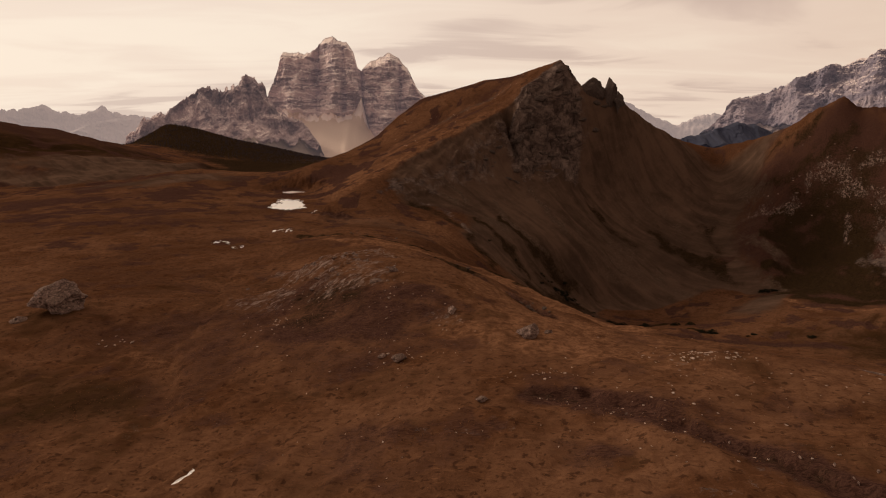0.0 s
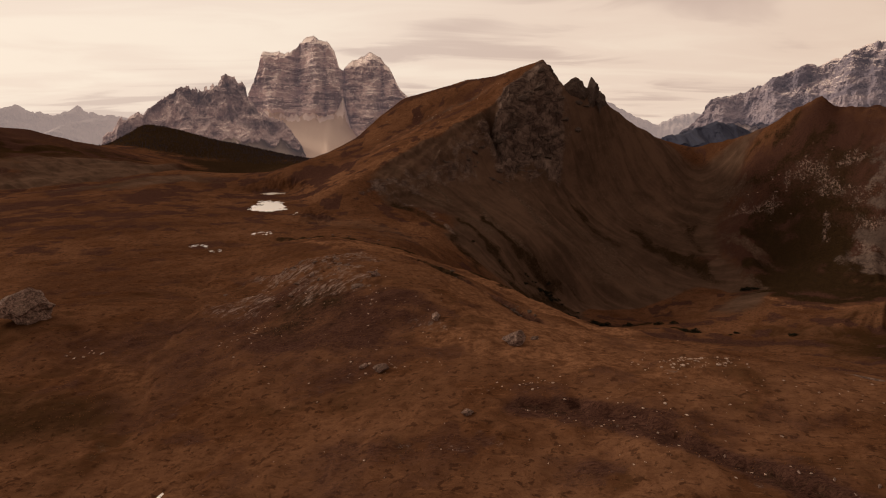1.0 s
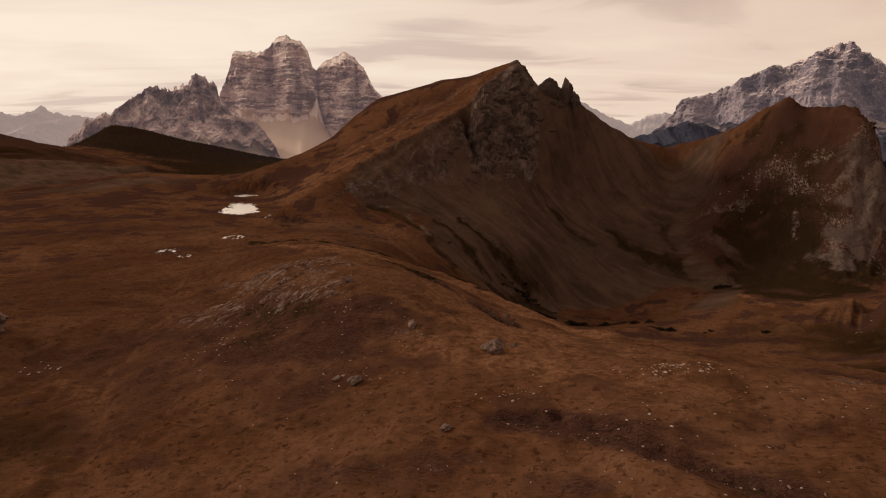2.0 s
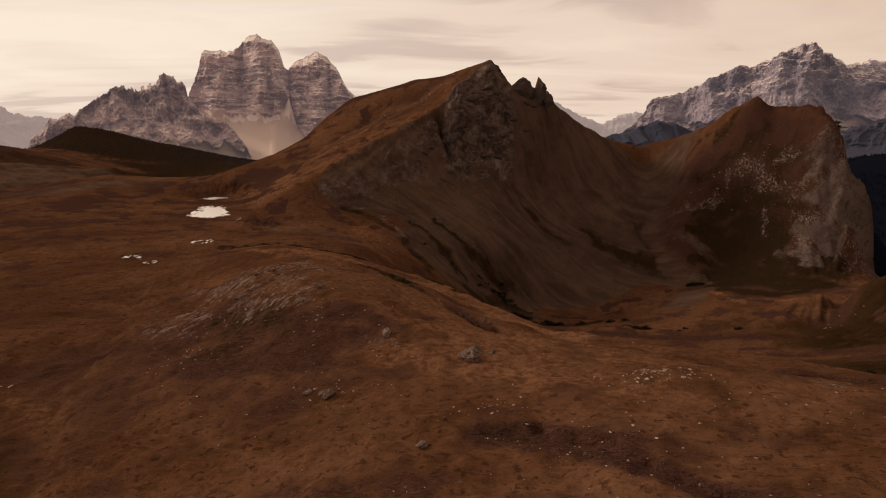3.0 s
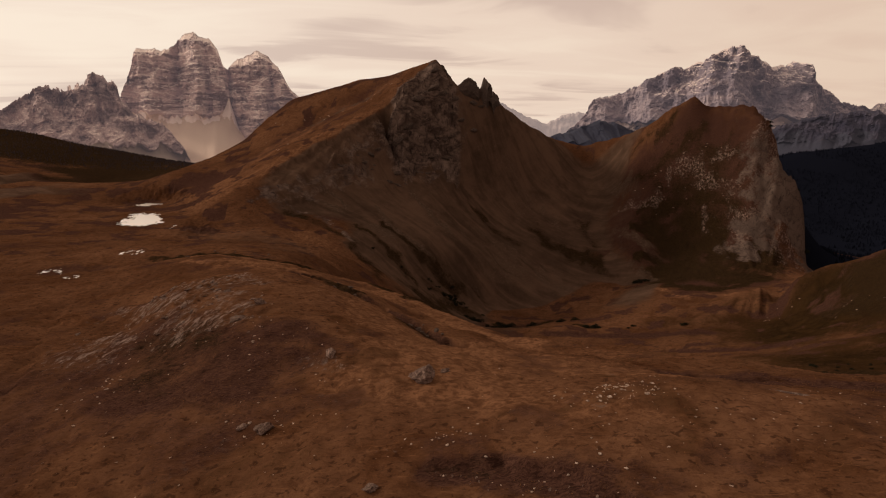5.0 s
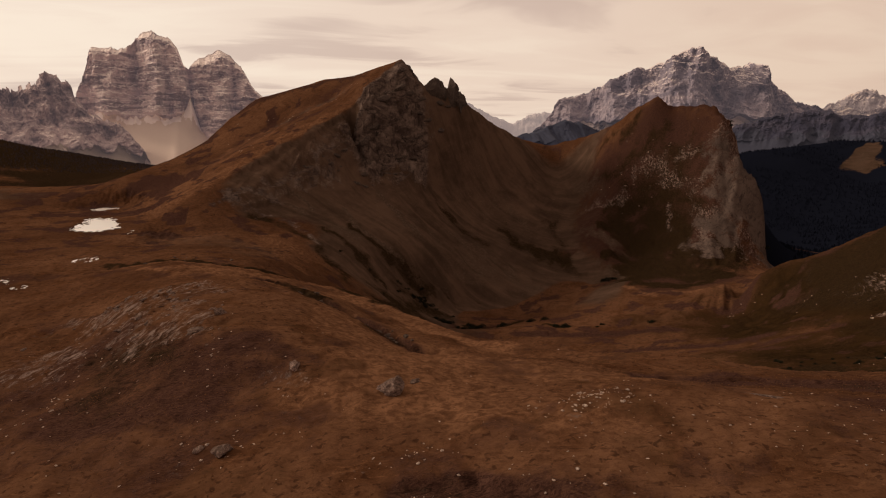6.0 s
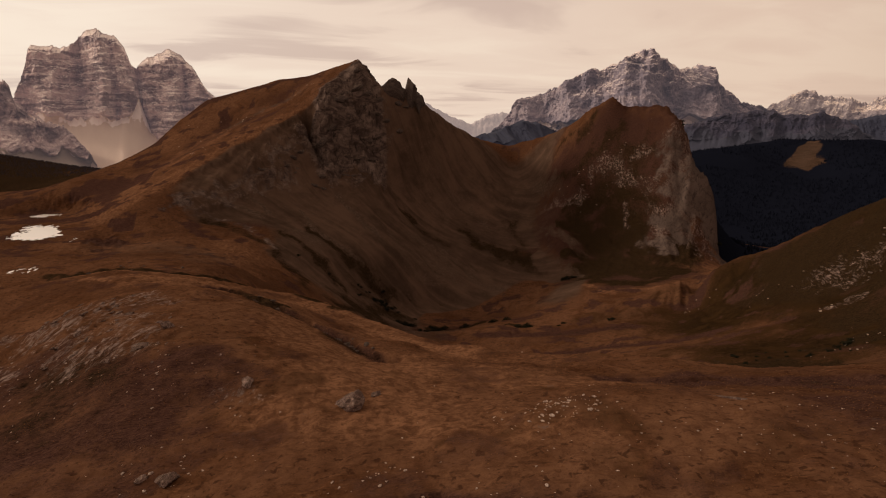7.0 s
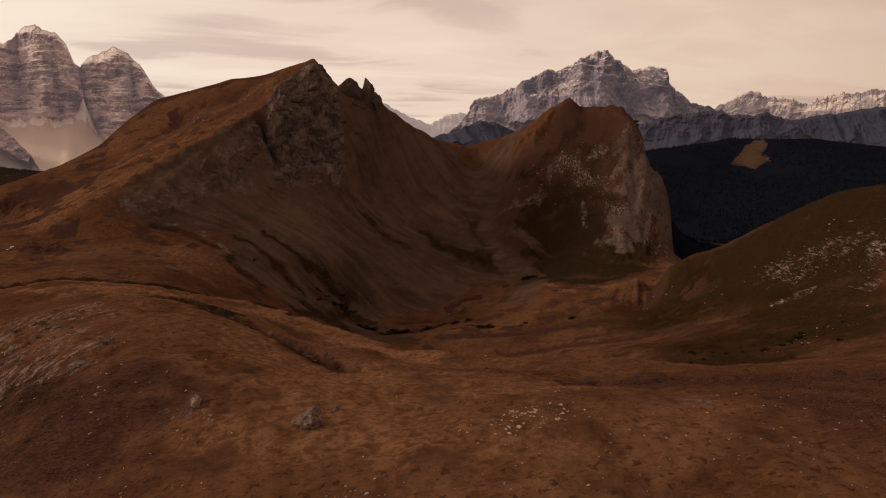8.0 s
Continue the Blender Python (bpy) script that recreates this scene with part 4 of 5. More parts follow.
# cover, amount, half width, line
STREAKS = (
    ("heath", 0.46, 40, ((-150, 800), (-90, 850), (-40, 920), (20, 960), (90, 960), (140, 935))),
    # far wall of the hollow: dark growth and shade, both in the colour
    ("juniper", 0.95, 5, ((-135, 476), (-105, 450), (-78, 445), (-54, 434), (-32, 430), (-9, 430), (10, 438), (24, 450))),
    ("dry", 0.7, 6, ((-130, 450), (-100, 425), (-76, 420), (-52, 409), (-30, 406), (-8, 405))),
    ("juniper", 1.0, 12, ((418, 690), (412, 628), (426, 592), (450, 578), (488, 584), (535, 580))),
    ("dry", 0.75, 10, ((385, 660), (390, 620), (402, 570), (430, 545), (450, 530))),
    ("juniper", 0.62, 7, ((470, 845), (488, 829), (521, 799), (563, 763))),
    ("juniper", 0.6, 6, ((490, 880), (505, 860), (520, 831), (536, 812))),
    ("juniper", 0.6, 8, ((485, 815), (500, 800), (539, 758), (577, 735))),
    ("juniper", 0.75, 12, ((465, 800), (480, 791), (520, 749), (552, 727))),
    ("juniper", 0.9, 22, ((446, 775), (462, 758), (490, 707), (508, 653))),
    ("juniper", 0.95, 20, ((430, 720), (442, 700), (447, 640), (460, 615), (489, 590), (530, 588))),
    ("pale", 0.75, 6, ((505, 800), (518, 790), (536, 767), (539, 729))),
    ("pale", 0.7, 7, ((450, 838), (456, 831), (472, 811), (489, 795), (498, 785))),
    ("pale", 0.75, 4, ((524, 728), (521, 722), (513, 707), (508, 698))),
    ("dry", 0.7, 12, ((445, 512), (459, 474), (482, 432), (501, 391), (510, 360), (517, 326), (520, 300))),
    ("dry", 0.6, 9, ((440, 470), (452, 430), (462, 395))),
    ("heath", 0.85, 15, ((-80, 1010), (-40, 1040), (16, 1042), (75, 1018), (120, 982), (150, 955))),
    ("dry", 0.62, 7, ((-150, 690), (-125, 720), (-78, 776), (1, 852), (82, 891), (110, 905))),
    ("dry", 0.58, 14, ((-140, 860), (-127, 841), (-88, 828), (-51, 856), (-12, 930), (34, 965), (97, 955), (155, 930))),
    ("dry", 0.6, 8, ((-125, 690), (-98, 728), (-50, 790), (6, 838), (66, 876), (100, 897))),
    ("dry", 0.7, 10, ((-160, 770), (-130, 790), (-90, 850), (-40, 920), (0, 960))),
    ("scree", 0.6, 5, ((-20, 945), (20, 960), (60, 958), (120, 945))),
    ("rock", 0.62, 9, ((-95, 690), (-48, 730), (-10, 765), (28, 795), (62, 835), (95, 862))),
    ("rock", 0.52, 9, ((-70, 690), (-10, 745), (40, 790), (80, 830))),
    ("scree", 0.85, 5, ((-6, 767), (-2, 763), (12, 759), (26, 751), (34, 725))),
    ("scree", 0.8, 6, ((66, 768), (73, 752), (80, 725), (93, 710), (115, 698), (146, 700))),
    ("scree", 0.7, 7, ((120, 820), (130, 800), (150, 770), (176, 740))),
    ("juniper", 0.75, 13, ((70, 725), (82, 712), (101, 695), (121, 688), (150, 688), (179, 685))),
    ("juniper", 0.7, 10, ((40, 700), (60, 668), (84, 640), (110, 622))),
    ("juniper", 0.66, 10, ((-53, 700), (-13, 690), (19, 650), (41, 610), (52, 575), (57, 545))),
    ("rock", 0.55, 8, ((-40, 715), (-8, 700), (22, 662), (42, 622))),
    ("scree", 0.5, 30, ((190, 790), (214, 767), (251, 748), (285, 728), (330, 712))),
    ("scree", 0.42, 18, ((150, 800), (200, 745), (240, 715))),
    ("juniper", 0.8, 24, ((300, 840), (324, 817), (351, 790), (362, 753), (380, 735))),
    ("juniper", 0.6, 14, ((395, 850), (398, 810), (392, 770))),
    ("juniper", 0.6, 9, ((210, 850), (240, 810), (290, 775))),
    ("scree", 0.5, 12, ((340, 880), (352, 850), (356, 830))),
    ("dry", 0.5, 22, ((-20, 660), (-8, 615), (0, 580), (-10, 500))),
    ("dry", 0.95, 20, ((14, 372), (36, 392), (60, 395), (82, 360), (95, 330))),
    ("dry", 0.8, 14, ((60, 350), (82, 310), (95, 280), (110, 255))),
    ("dry", 0.7, 10, ((-95, 400), (-60, 396), (-25, 380), (0, 372))),
    ("juniper", 0.95, 7, ((176, 596), (191, 602), (217, 592), (245, 612), (262, 635))),
    ("juniper", 0.9, 8, ((262, 575), (272, 560), (276, 545))),
    ("juniper", 0.7, 22, ((80, 560), (120, 600), (160, 640), (200, 655))),
    ("juniper", 0.9, 15, ((246, 290), (258, 270), (262, 248), (274, 236), (292, 224))),
    ("heath", 0.85, 7, ((142, 198), (150, 178), (158, 160), (166, 140), (172, 120))),
    ("heath", 0.8, 6, ((28, 126), (43, 115), (57, 97), (68, 80), (76, 60))),
)
PATCHES = [(kind, *q) for kind, group in (("green", GREEN_PATCHES), ("heath", HEATH_PATCHES), ("pale", PALE_PATCHES), ("juniper", JUNIPER_SHADE_PATCHES), ("dry", DRY_LIT_PATCHES), ("scarp", SCARP_PATCHES), ("cliff", CLIFF_PATCHES), ("scree", SCREE_PATCHES)) for q in group]


def build_ground():
    gx, gy = np.meshgrid(XS, YS)
    nx, ny = len(XS), len(YS)
    co = np.stack([gx, gy, HEIGHT], -1).reshape(-1, 3)
    i = np.arange(nx * ny).reshape(ny, nx)
    quads = np.stack([i[:-1, :-1], i[:-1, 1:], i[1:, 1:], i[1:, :-1]], -1).reshape(-1, 4)
    me = bpy.data.meshes.new("ground")
    me.vertices.add(len(co))
    me.vertices.foreach_set("co", co.ravel().astype(np.float32))
    me.loops.add(quads.size)
    me.loops.foreach_set("vertex_index", quads.ravel().astype(np.int32))
    me.polygons.add(len(quads))
    me.polygons.foreach_set("loop_start", np.arange(0, quads.size, 4, dtype=np.int32))
    me.polygons.foreach_set("use_smooth", (BARE[:-1, :-1] < 0.3).ravel())
    me.update(calc_edges=True)
    for name, values in make_covers().items():
        at = me.attributes.new(name, "FLOAT", "POINT")
        at.data.foreach_set("value", np.clip(values, 0, 1).ravel().astype(np.float32))
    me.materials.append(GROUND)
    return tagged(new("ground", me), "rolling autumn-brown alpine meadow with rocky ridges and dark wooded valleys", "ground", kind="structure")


ground = build_ground()

# ---- far mountains ----
def mountain(name, label, crest, foot, wall_foot, wall, skirt, material_, jag=18.0, crag=60.0, layer=0.0, columns=320, rows=120, seed=5, rise=240.0, clefts=(), prows=(), drifts=-1.0, bulge=0.0, slant=0.35):
    """A massif under a crest line: broken walls down to about wall_foot, wall metres deep, then
    a debris skirt of so many metres down to foot, and a plain back."""
    c = np.array(crest, float)
    leg = np.append(0, np.cumsum(np.hypot(*np.diff(c[:, :2], axis=0).T)))
    u = np.linspace(0, leg[-1], columns)
    cx, cy, cz = (np.interp(u, leg, c[:, k]) for k in range(3))
    end = np.minimum(u, leg[-1] - u) / 40.0
    even_top = np.convolve(np.pad(cz, 30, mode="edge"), np.ones(61) / 61, mode="valid")
    cz = cz + jag * (rough(u / 60, u * 0 + seed, 5, seed, 0.62) + 0.5 * np.round(2 * rough(u / 80, u * 0 + seed + 3, 2, seed + 8))) * np.clip(end, 0.2, 1)
    along = c[-1, :2] - c[0, :2]
    along = along / np.hypot(*along)
    front = np.array([along[1], -along[0]])
    if front @ c[:, :2].mean(0) > 0:
        front = -front
    feet = np.array(wall_foot, float)
    wf = np.interp(u / leg[-1], feet[:, 0], feet[:, 1]) + 42 * rough(u / 70, u * 0 + 4.5, 3, seed + 40)
    wf = np.minimum(wf, foot + 0.86 * (cz - foot))
    even = np.convolve(np.pad(wf, 45, mode="edge"), np.ones(91) / 91, mode="valid")
    upper = int(rows * 0.68)
    v1, v2 = np.linspace(0, 1, upper), np.linspace(0, 1, rows - upper + 1)[1:]
    h1 = cz[:, None] + (wf - cz)[:, None] * v1[None, :]
    o1 = wall * (0.85 * v1 + 0.15 * v1 ** 3)[None, :] * np.clip((even_top - even) / (even_top.max() - even), 0.2, 1)[:, None] + 0 * h1
    blend = smooth(0, 0.25, v2)[None, :]
    top2 = wf[:, None] * (1 - blend) + even[:, None] * blend
    h2 = top2 + (foot - top2) * v2[None, :]
    o2 = o1[:, -1:] + skirt * (v2 ** 1.15)[None, :] * np.clip((even - foot) / (feet[:, 1].mean() - foot), 0.3, 1.3)[:, None]
    h, out = np.concatenate([h1, h2], 1), np.concatenate([o1, o2], 1)
    uu = u[:, None] + 0 * h
    ua = uu + slant * h + 50 * rough(uu / 190, h / 190, 3, seed + 2)
    ha = h + 60 * rough(uu / 160, h / 160, 3, seed + 1)
    rib = rough(ua / 260, ha / rise, 3, seed + 3, 0.5, True)
    facet = rough((uu - 0.8 * slant * h) / 120, ha / 150, 4, seed + 5, 0.55, True)
    fine = rough(ua / 38, ha / 46, 4, seed + 9, 0.6, True)
    v = np.concatenate([v1 * 0.68, 0.68 + 0.32 * v2])
    grow = (smooth(0.0, 0.07, v) * (1 - 0.97 * smooth(0.64, 0.71, v)))[None, :]
    out = out + grow * bulge * rough(uu / 330 + 0.0004 * h, h / 700, 2, seed + 33, 0.5, True)
    tiny = rough(uu / 17, h / 22, 3, seed + 12, 0.6, True)
    out = out + grow * crag * (rib + 0.55 * facet + 0.20 * fine + 0.09 * tiny)
    for at_u, deep, left, right in prows:
        d = (u / leg[-1] - at_u)[:, None] * leg[-1] + 20 * rough(h / 130, h * 0 + at_u * 7, 2, seed + 64) - 0.12 * (h - foot)
        out = out + grow * deep * np.clip(1 - np.abs(d) / np.where(d < 0, left, right), 0, 1)
    for at_u, deep, wide in clefts:
        d = (u / leg[-1] - at_u)[:, None] * leg[-1] + 14 * rough(h / 90, h * 0 + at_u * 9, 2, seed + 60)
        out = out - grow * deep * np.exp(-(d / wide) ** 2)
    if layer:
        s = h / layer + 0.9 * rough(uu / 300, h / 300, 3, seed + 15) + 0.35 * rough(uu / 60, h / 60, 2, seed + 19)
        part_of = 1 - s % 1.0
        out = out + grow * 0.42 * layer * (smooth(0, 0.22, part_of) - part_of) * (0.35 + 2.4 * np.abs(rough(uu / 120, s.round() * 0.7, 2, seed + 25)))
    debris = smooth(0.65, 0.70, v)[None, :] + 0 * h
    drift = np.exp(-((v[None, :] - 0.70 - 0.03 * rough(uu / 50, h * 0, 3, seed + 70)) / 0.028) ** 2) * smooth(-0.1, 0.35, rough(uu / 110, h * 0 + 2, 3, seed + 75) + drifts)
    x = cx[:, None] + front[0] * out
    y = cy[:, None] + front[1] * out
    run = wall + skirt
    back = 10
    vb = np.linspace(0, 1, back + 1)[1:]
    xb, yb = cx[:, None] - front[0] * run * 0.7 * vb, cy[:, None] - front[1] * run * 0.7 * vb
    hb = cz[:, None] + (foot - cz)[:, None] * vb[None, :]
    px = np.concatenate([xb[:, ::-1], x], 1)
    py = np.concatenate([yb[:, ::-1], y], 1)
    pz = np.concatenate([hb[:, ::-1], h], 1)
    rows_all = px.shape[1]
    i = np.arange(columns * rows_all).reshape(columns, rows_all)
    quads = np.stack([i[:-1, :-1], i[:-1, 1:], i[1:, 1:], i[1:, :-1]], -1).reshape(-1, 4)
    me = bpy.data.meshes.new(name)
    me.from_pydata(np.stack([px, py, pz], -1).reshape(-1, 3).tolist(), [], quads.tolist())
    flat = np.tile(np.arange(rows_all - 1) < back + int(rows * 0.66), columns - 1)
    me.polygons.foreach_set("use_smooth", ~flat)
    me.materials.append(material_)
    bm = bmesh.new()
    bm.from_mesh(me)
    bmesh.ops.recalc_face_normals(bm, faces=bm.faces)
    if sum(f.normal.z for f in bm.faces) < 0:
        bmesh.ops.reverse_faces(bm, faces=bm.faces)
    bm.to_mesh(me)
    bm.free()
    for cover_name, values in (("debris", debris), ("drift", drift)):
        full = np.concatenate([np.zeros((columns, back)), values], 1)
        me.attributes.new(cover_name, "FLOAT", "POINT").data.foreach_set("value", full.ravel().astype(np.float32))
    return tagged(new(name, me), label, "mountain", kind="structure")


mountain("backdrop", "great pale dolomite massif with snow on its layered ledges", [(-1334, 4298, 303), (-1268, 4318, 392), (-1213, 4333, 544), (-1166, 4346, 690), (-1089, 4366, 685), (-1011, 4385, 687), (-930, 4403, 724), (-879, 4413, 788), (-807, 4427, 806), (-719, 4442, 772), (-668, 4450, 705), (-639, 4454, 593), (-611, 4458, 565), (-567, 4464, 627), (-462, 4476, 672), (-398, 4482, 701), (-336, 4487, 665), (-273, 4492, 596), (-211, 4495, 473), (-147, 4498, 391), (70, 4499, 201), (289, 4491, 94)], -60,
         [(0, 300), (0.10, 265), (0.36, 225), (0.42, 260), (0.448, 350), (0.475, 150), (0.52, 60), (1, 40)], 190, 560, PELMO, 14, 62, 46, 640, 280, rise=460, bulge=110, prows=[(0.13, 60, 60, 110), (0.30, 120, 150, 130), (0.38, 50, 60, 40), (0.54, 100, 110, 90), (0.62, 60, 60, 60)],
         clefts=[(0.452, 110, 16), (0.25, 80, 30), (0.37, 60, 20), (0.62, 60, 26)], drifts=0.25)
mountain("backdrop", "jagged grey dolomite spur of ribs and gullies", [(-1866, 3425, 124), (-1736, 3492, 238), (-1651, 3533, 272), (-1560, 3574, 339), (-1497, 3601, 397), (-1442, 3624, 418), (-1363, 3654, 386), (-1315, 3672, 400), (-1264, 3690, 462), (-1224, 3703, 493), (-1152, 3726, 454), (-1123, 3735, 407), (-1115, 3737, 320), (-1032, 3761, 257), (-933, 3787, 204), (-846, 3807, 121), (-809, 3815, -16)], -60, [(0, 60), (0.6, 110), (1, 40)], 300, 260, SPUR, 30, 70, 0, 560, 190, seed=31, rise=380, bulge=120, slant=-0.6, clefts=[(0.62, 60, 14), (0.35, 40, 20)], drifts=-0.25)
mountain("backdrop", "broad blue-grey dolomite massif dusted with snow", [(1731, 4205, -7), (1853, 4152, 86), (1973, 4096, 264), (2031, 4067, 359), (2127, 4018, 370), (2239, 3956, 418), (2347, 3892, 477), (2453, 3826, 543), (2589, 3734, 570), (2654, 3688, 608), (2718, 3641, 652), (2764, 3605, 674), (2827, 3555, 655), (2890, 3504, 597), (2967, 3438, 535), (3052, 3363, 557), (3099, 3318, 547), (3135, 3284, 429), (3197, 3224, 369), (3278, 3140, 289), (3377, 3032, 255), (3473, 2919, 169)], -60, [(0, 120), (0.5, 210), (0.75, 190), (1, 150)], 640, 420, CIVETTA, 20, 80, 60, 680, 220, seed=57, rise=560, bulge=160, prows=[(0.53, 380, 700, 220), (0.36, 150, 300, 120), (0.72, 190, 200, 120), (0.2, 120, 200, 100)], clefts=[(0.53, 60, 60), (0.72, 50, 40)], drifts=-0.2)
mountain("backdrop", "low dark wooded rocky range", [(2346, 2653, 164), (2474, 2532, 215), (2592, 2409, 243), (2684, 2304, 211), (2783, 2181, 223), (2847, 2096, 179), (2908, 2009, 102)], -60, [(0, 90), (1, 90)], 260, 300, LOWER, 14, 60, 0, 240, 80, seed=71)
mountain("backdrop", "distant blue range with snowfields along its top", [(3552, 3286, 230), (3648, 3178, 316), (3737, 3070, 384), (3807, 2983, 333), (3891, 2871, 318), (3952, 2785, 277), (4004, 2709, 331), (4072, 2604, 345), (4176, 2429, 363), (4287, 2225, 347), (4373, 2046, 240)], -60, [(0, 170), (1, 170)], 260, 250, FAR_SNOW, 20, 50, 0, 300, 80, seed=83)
# both tinted and made to glow a little, to stand for haze
HAZE_WOODS = distant_material("hazy_blue_woods", (0.034, 0.038, 0.064), 0.07)
HAZE_RANGE = distant_material("hazy_far_range", (0.34, 0.285, 0.275), 0.55)
mountain("backdrop", "distant hazy saw-toothed range", [(-3127, 3576, 239), (-2998, 3684, 291), (-2867, 3787, 268), (-2770, 3859, 287), (-2679, 3922, 310), (-2592, 3980, 259), (-2483, 4050, 249), (-2396, 4102, 307), (-2335, 4137, 261), (-2148, 4236, 234), (-2021, 4298, 161)], -60, [(0, 60), (1, 60)], 150, 200, HAZE_RANGE, 16, 20, 0, 240, 40, seed=91)
mountain("backdrop", "distant hazy wooded ridge", [(-2335, 3611, 136), (-2227, 3678, 194), (-2089, 3759, 229), (-1946, 3835, 222), (-1832, 3890, 148)], -60, [(0, 60), (1, 60)], 150, 200, HAZE_RANGE, 5, 20, 0, 120, 40, seed=97)
mountain("backdrop", "distant hazy range beyond the saddle", [(1301, 4568, 359), (1361, 4551, 359), (1463, 4519, 328), (1585, 4478, 252), (1780, 4404, 164), (1848, 4376, 222), (1952, 4331, 251), (2087, 4267, 254), (2222, 4198, 202)], -60, [(0, 60), (1, 60)], 150, 200, HAZE_RANGE, 14, 20, 0, 160, 40, seed=101)

mountain("backdrop", "dark blue wooded foothill below the snowy massif", [(1219, 3300, 46), (1287, 3300, 85), (1374, 3300, 117), (1480, 3300, 135), (1568, 3300, 168), (1656, 3300, 200), (1766, 3300, 189), (1861, 3300, 152), (1959, 3300, 93), (2040, 3300, 34)], -60, [(0, 60), (1, 60)], 200, 260, HAZE_WOODS, 8, 24, 0, 160, 40, seed=105)
mountain("backdrop", "long dark blue wooded ridge beyond the valley", [(3196, 2448, 118), (3241, 2416, 170), (3368, 2336, 200), (3494, 2256, 217), (3590, 2192, 238), (3679, 2131, 252), (3847, 2016, 254), (3986, 1920, 239)], -60, [(0, 60), (1, 60)], 200, 260, HAZE_WOODS, 8, 24, 0, 160, 40, seed=107)

# ---- water ----
def build_ponds():
    for k, pond in enumerate(PONDS):
        cx, cy, level, rx, ry, turn = pond
        bm = bmesh.new()
        ring = []
        for j in range(40):
            a = 2 * math.pi * j / 40
            u, v = 1.55 * rx * math.cos(a), 1.55 * ry * math.sin(a)
            c, s = math.cos(radians(turn)), math.sin(radians(turn))
            ring.append(bm.verts.new((cx + u * c - v * s, cy + u * s + v * c, level)))
        bm.faces.new(ring)
        me = bpy.data.meshes.new("water")
        bm.to_mesh(me)
        bm.free()
        me.materials.append(WATER)
        tagged(new("water", me), "still tarn that mirrors the pale sky" if k == 0 else "small shallow pool that mirrors the pale sky", "water", kind="structure")


build_ponds()

# ---- rocks ----
def rock_mesh(name, size, material_, seed, level=3, cuts=14, jag=0.10, taper=0.0, lean=0.0):
    """An angular block: a ball cut by random planes, then roughened."""
    rnd = random.Random(seed)
    bm = bmesh.new()
    bmesh.ops.create_icosphere(bm, subdivisions=level, radius=1.0)
    planes = []
    for _ in range(cuts):
        n = Vector((rnd.uniform(-1, 1), rnd.uniform(-1, 1), rnd.uniform(-0.5, 1))).normalized()
        planes.append((n, rnd.uniform(0.38, 0.84)))
    for v in bm.verts:
        p = v.co.copy()
        for n, d in planes:
            over = p.dot(n) - d
            if over > 0:
                p -= n * over
        q = p * 2.1 + Vector((seed * 3.7, 0, 0))
        p += p.normalized() * jag * (noise.noise(q) + 0.5 * noise.noise(q * 2.7) + 0.25 * noise.noise(q * 6.1))
        k = 1 - taper * max(0.0, p.z + 0.3)
        v.co = (p.x * k + lean * p.z, p.y * k, p.z)
    lo = Vector(min(v.co[k] for v in bm.verts) for k in range(3))
    hi = Vector(max(v.co[k] for v in bm.verts) for k in range(3))
    for v in bm.verts:
        v.co = ((v.co.x - lo.x) / (hi.x - lo.x) * size[0] - size[0] / 2, (v.co.y - lo.y) / (hi.y - lo.y) * size[1] - size[1] / 2, (v.co.z - lo.z) / (hi.z - lo.z) * size[2])
    me = bpy.data.meshes.new(name)
    bm.to_mesh(me)
    bm.free()
    me.materials.append(material_)
    return me


def rest(ob, x, y, sink=0.0, turn=0.0, scale=1.0):
    ob.matrix_world = Matrix.Translation((x, y, ground_z(x, y) - sink)) @ Matrix.Rotation(radians(turn), 4, "Z") @ Matrix.Scale(scale, 4)
    return ob


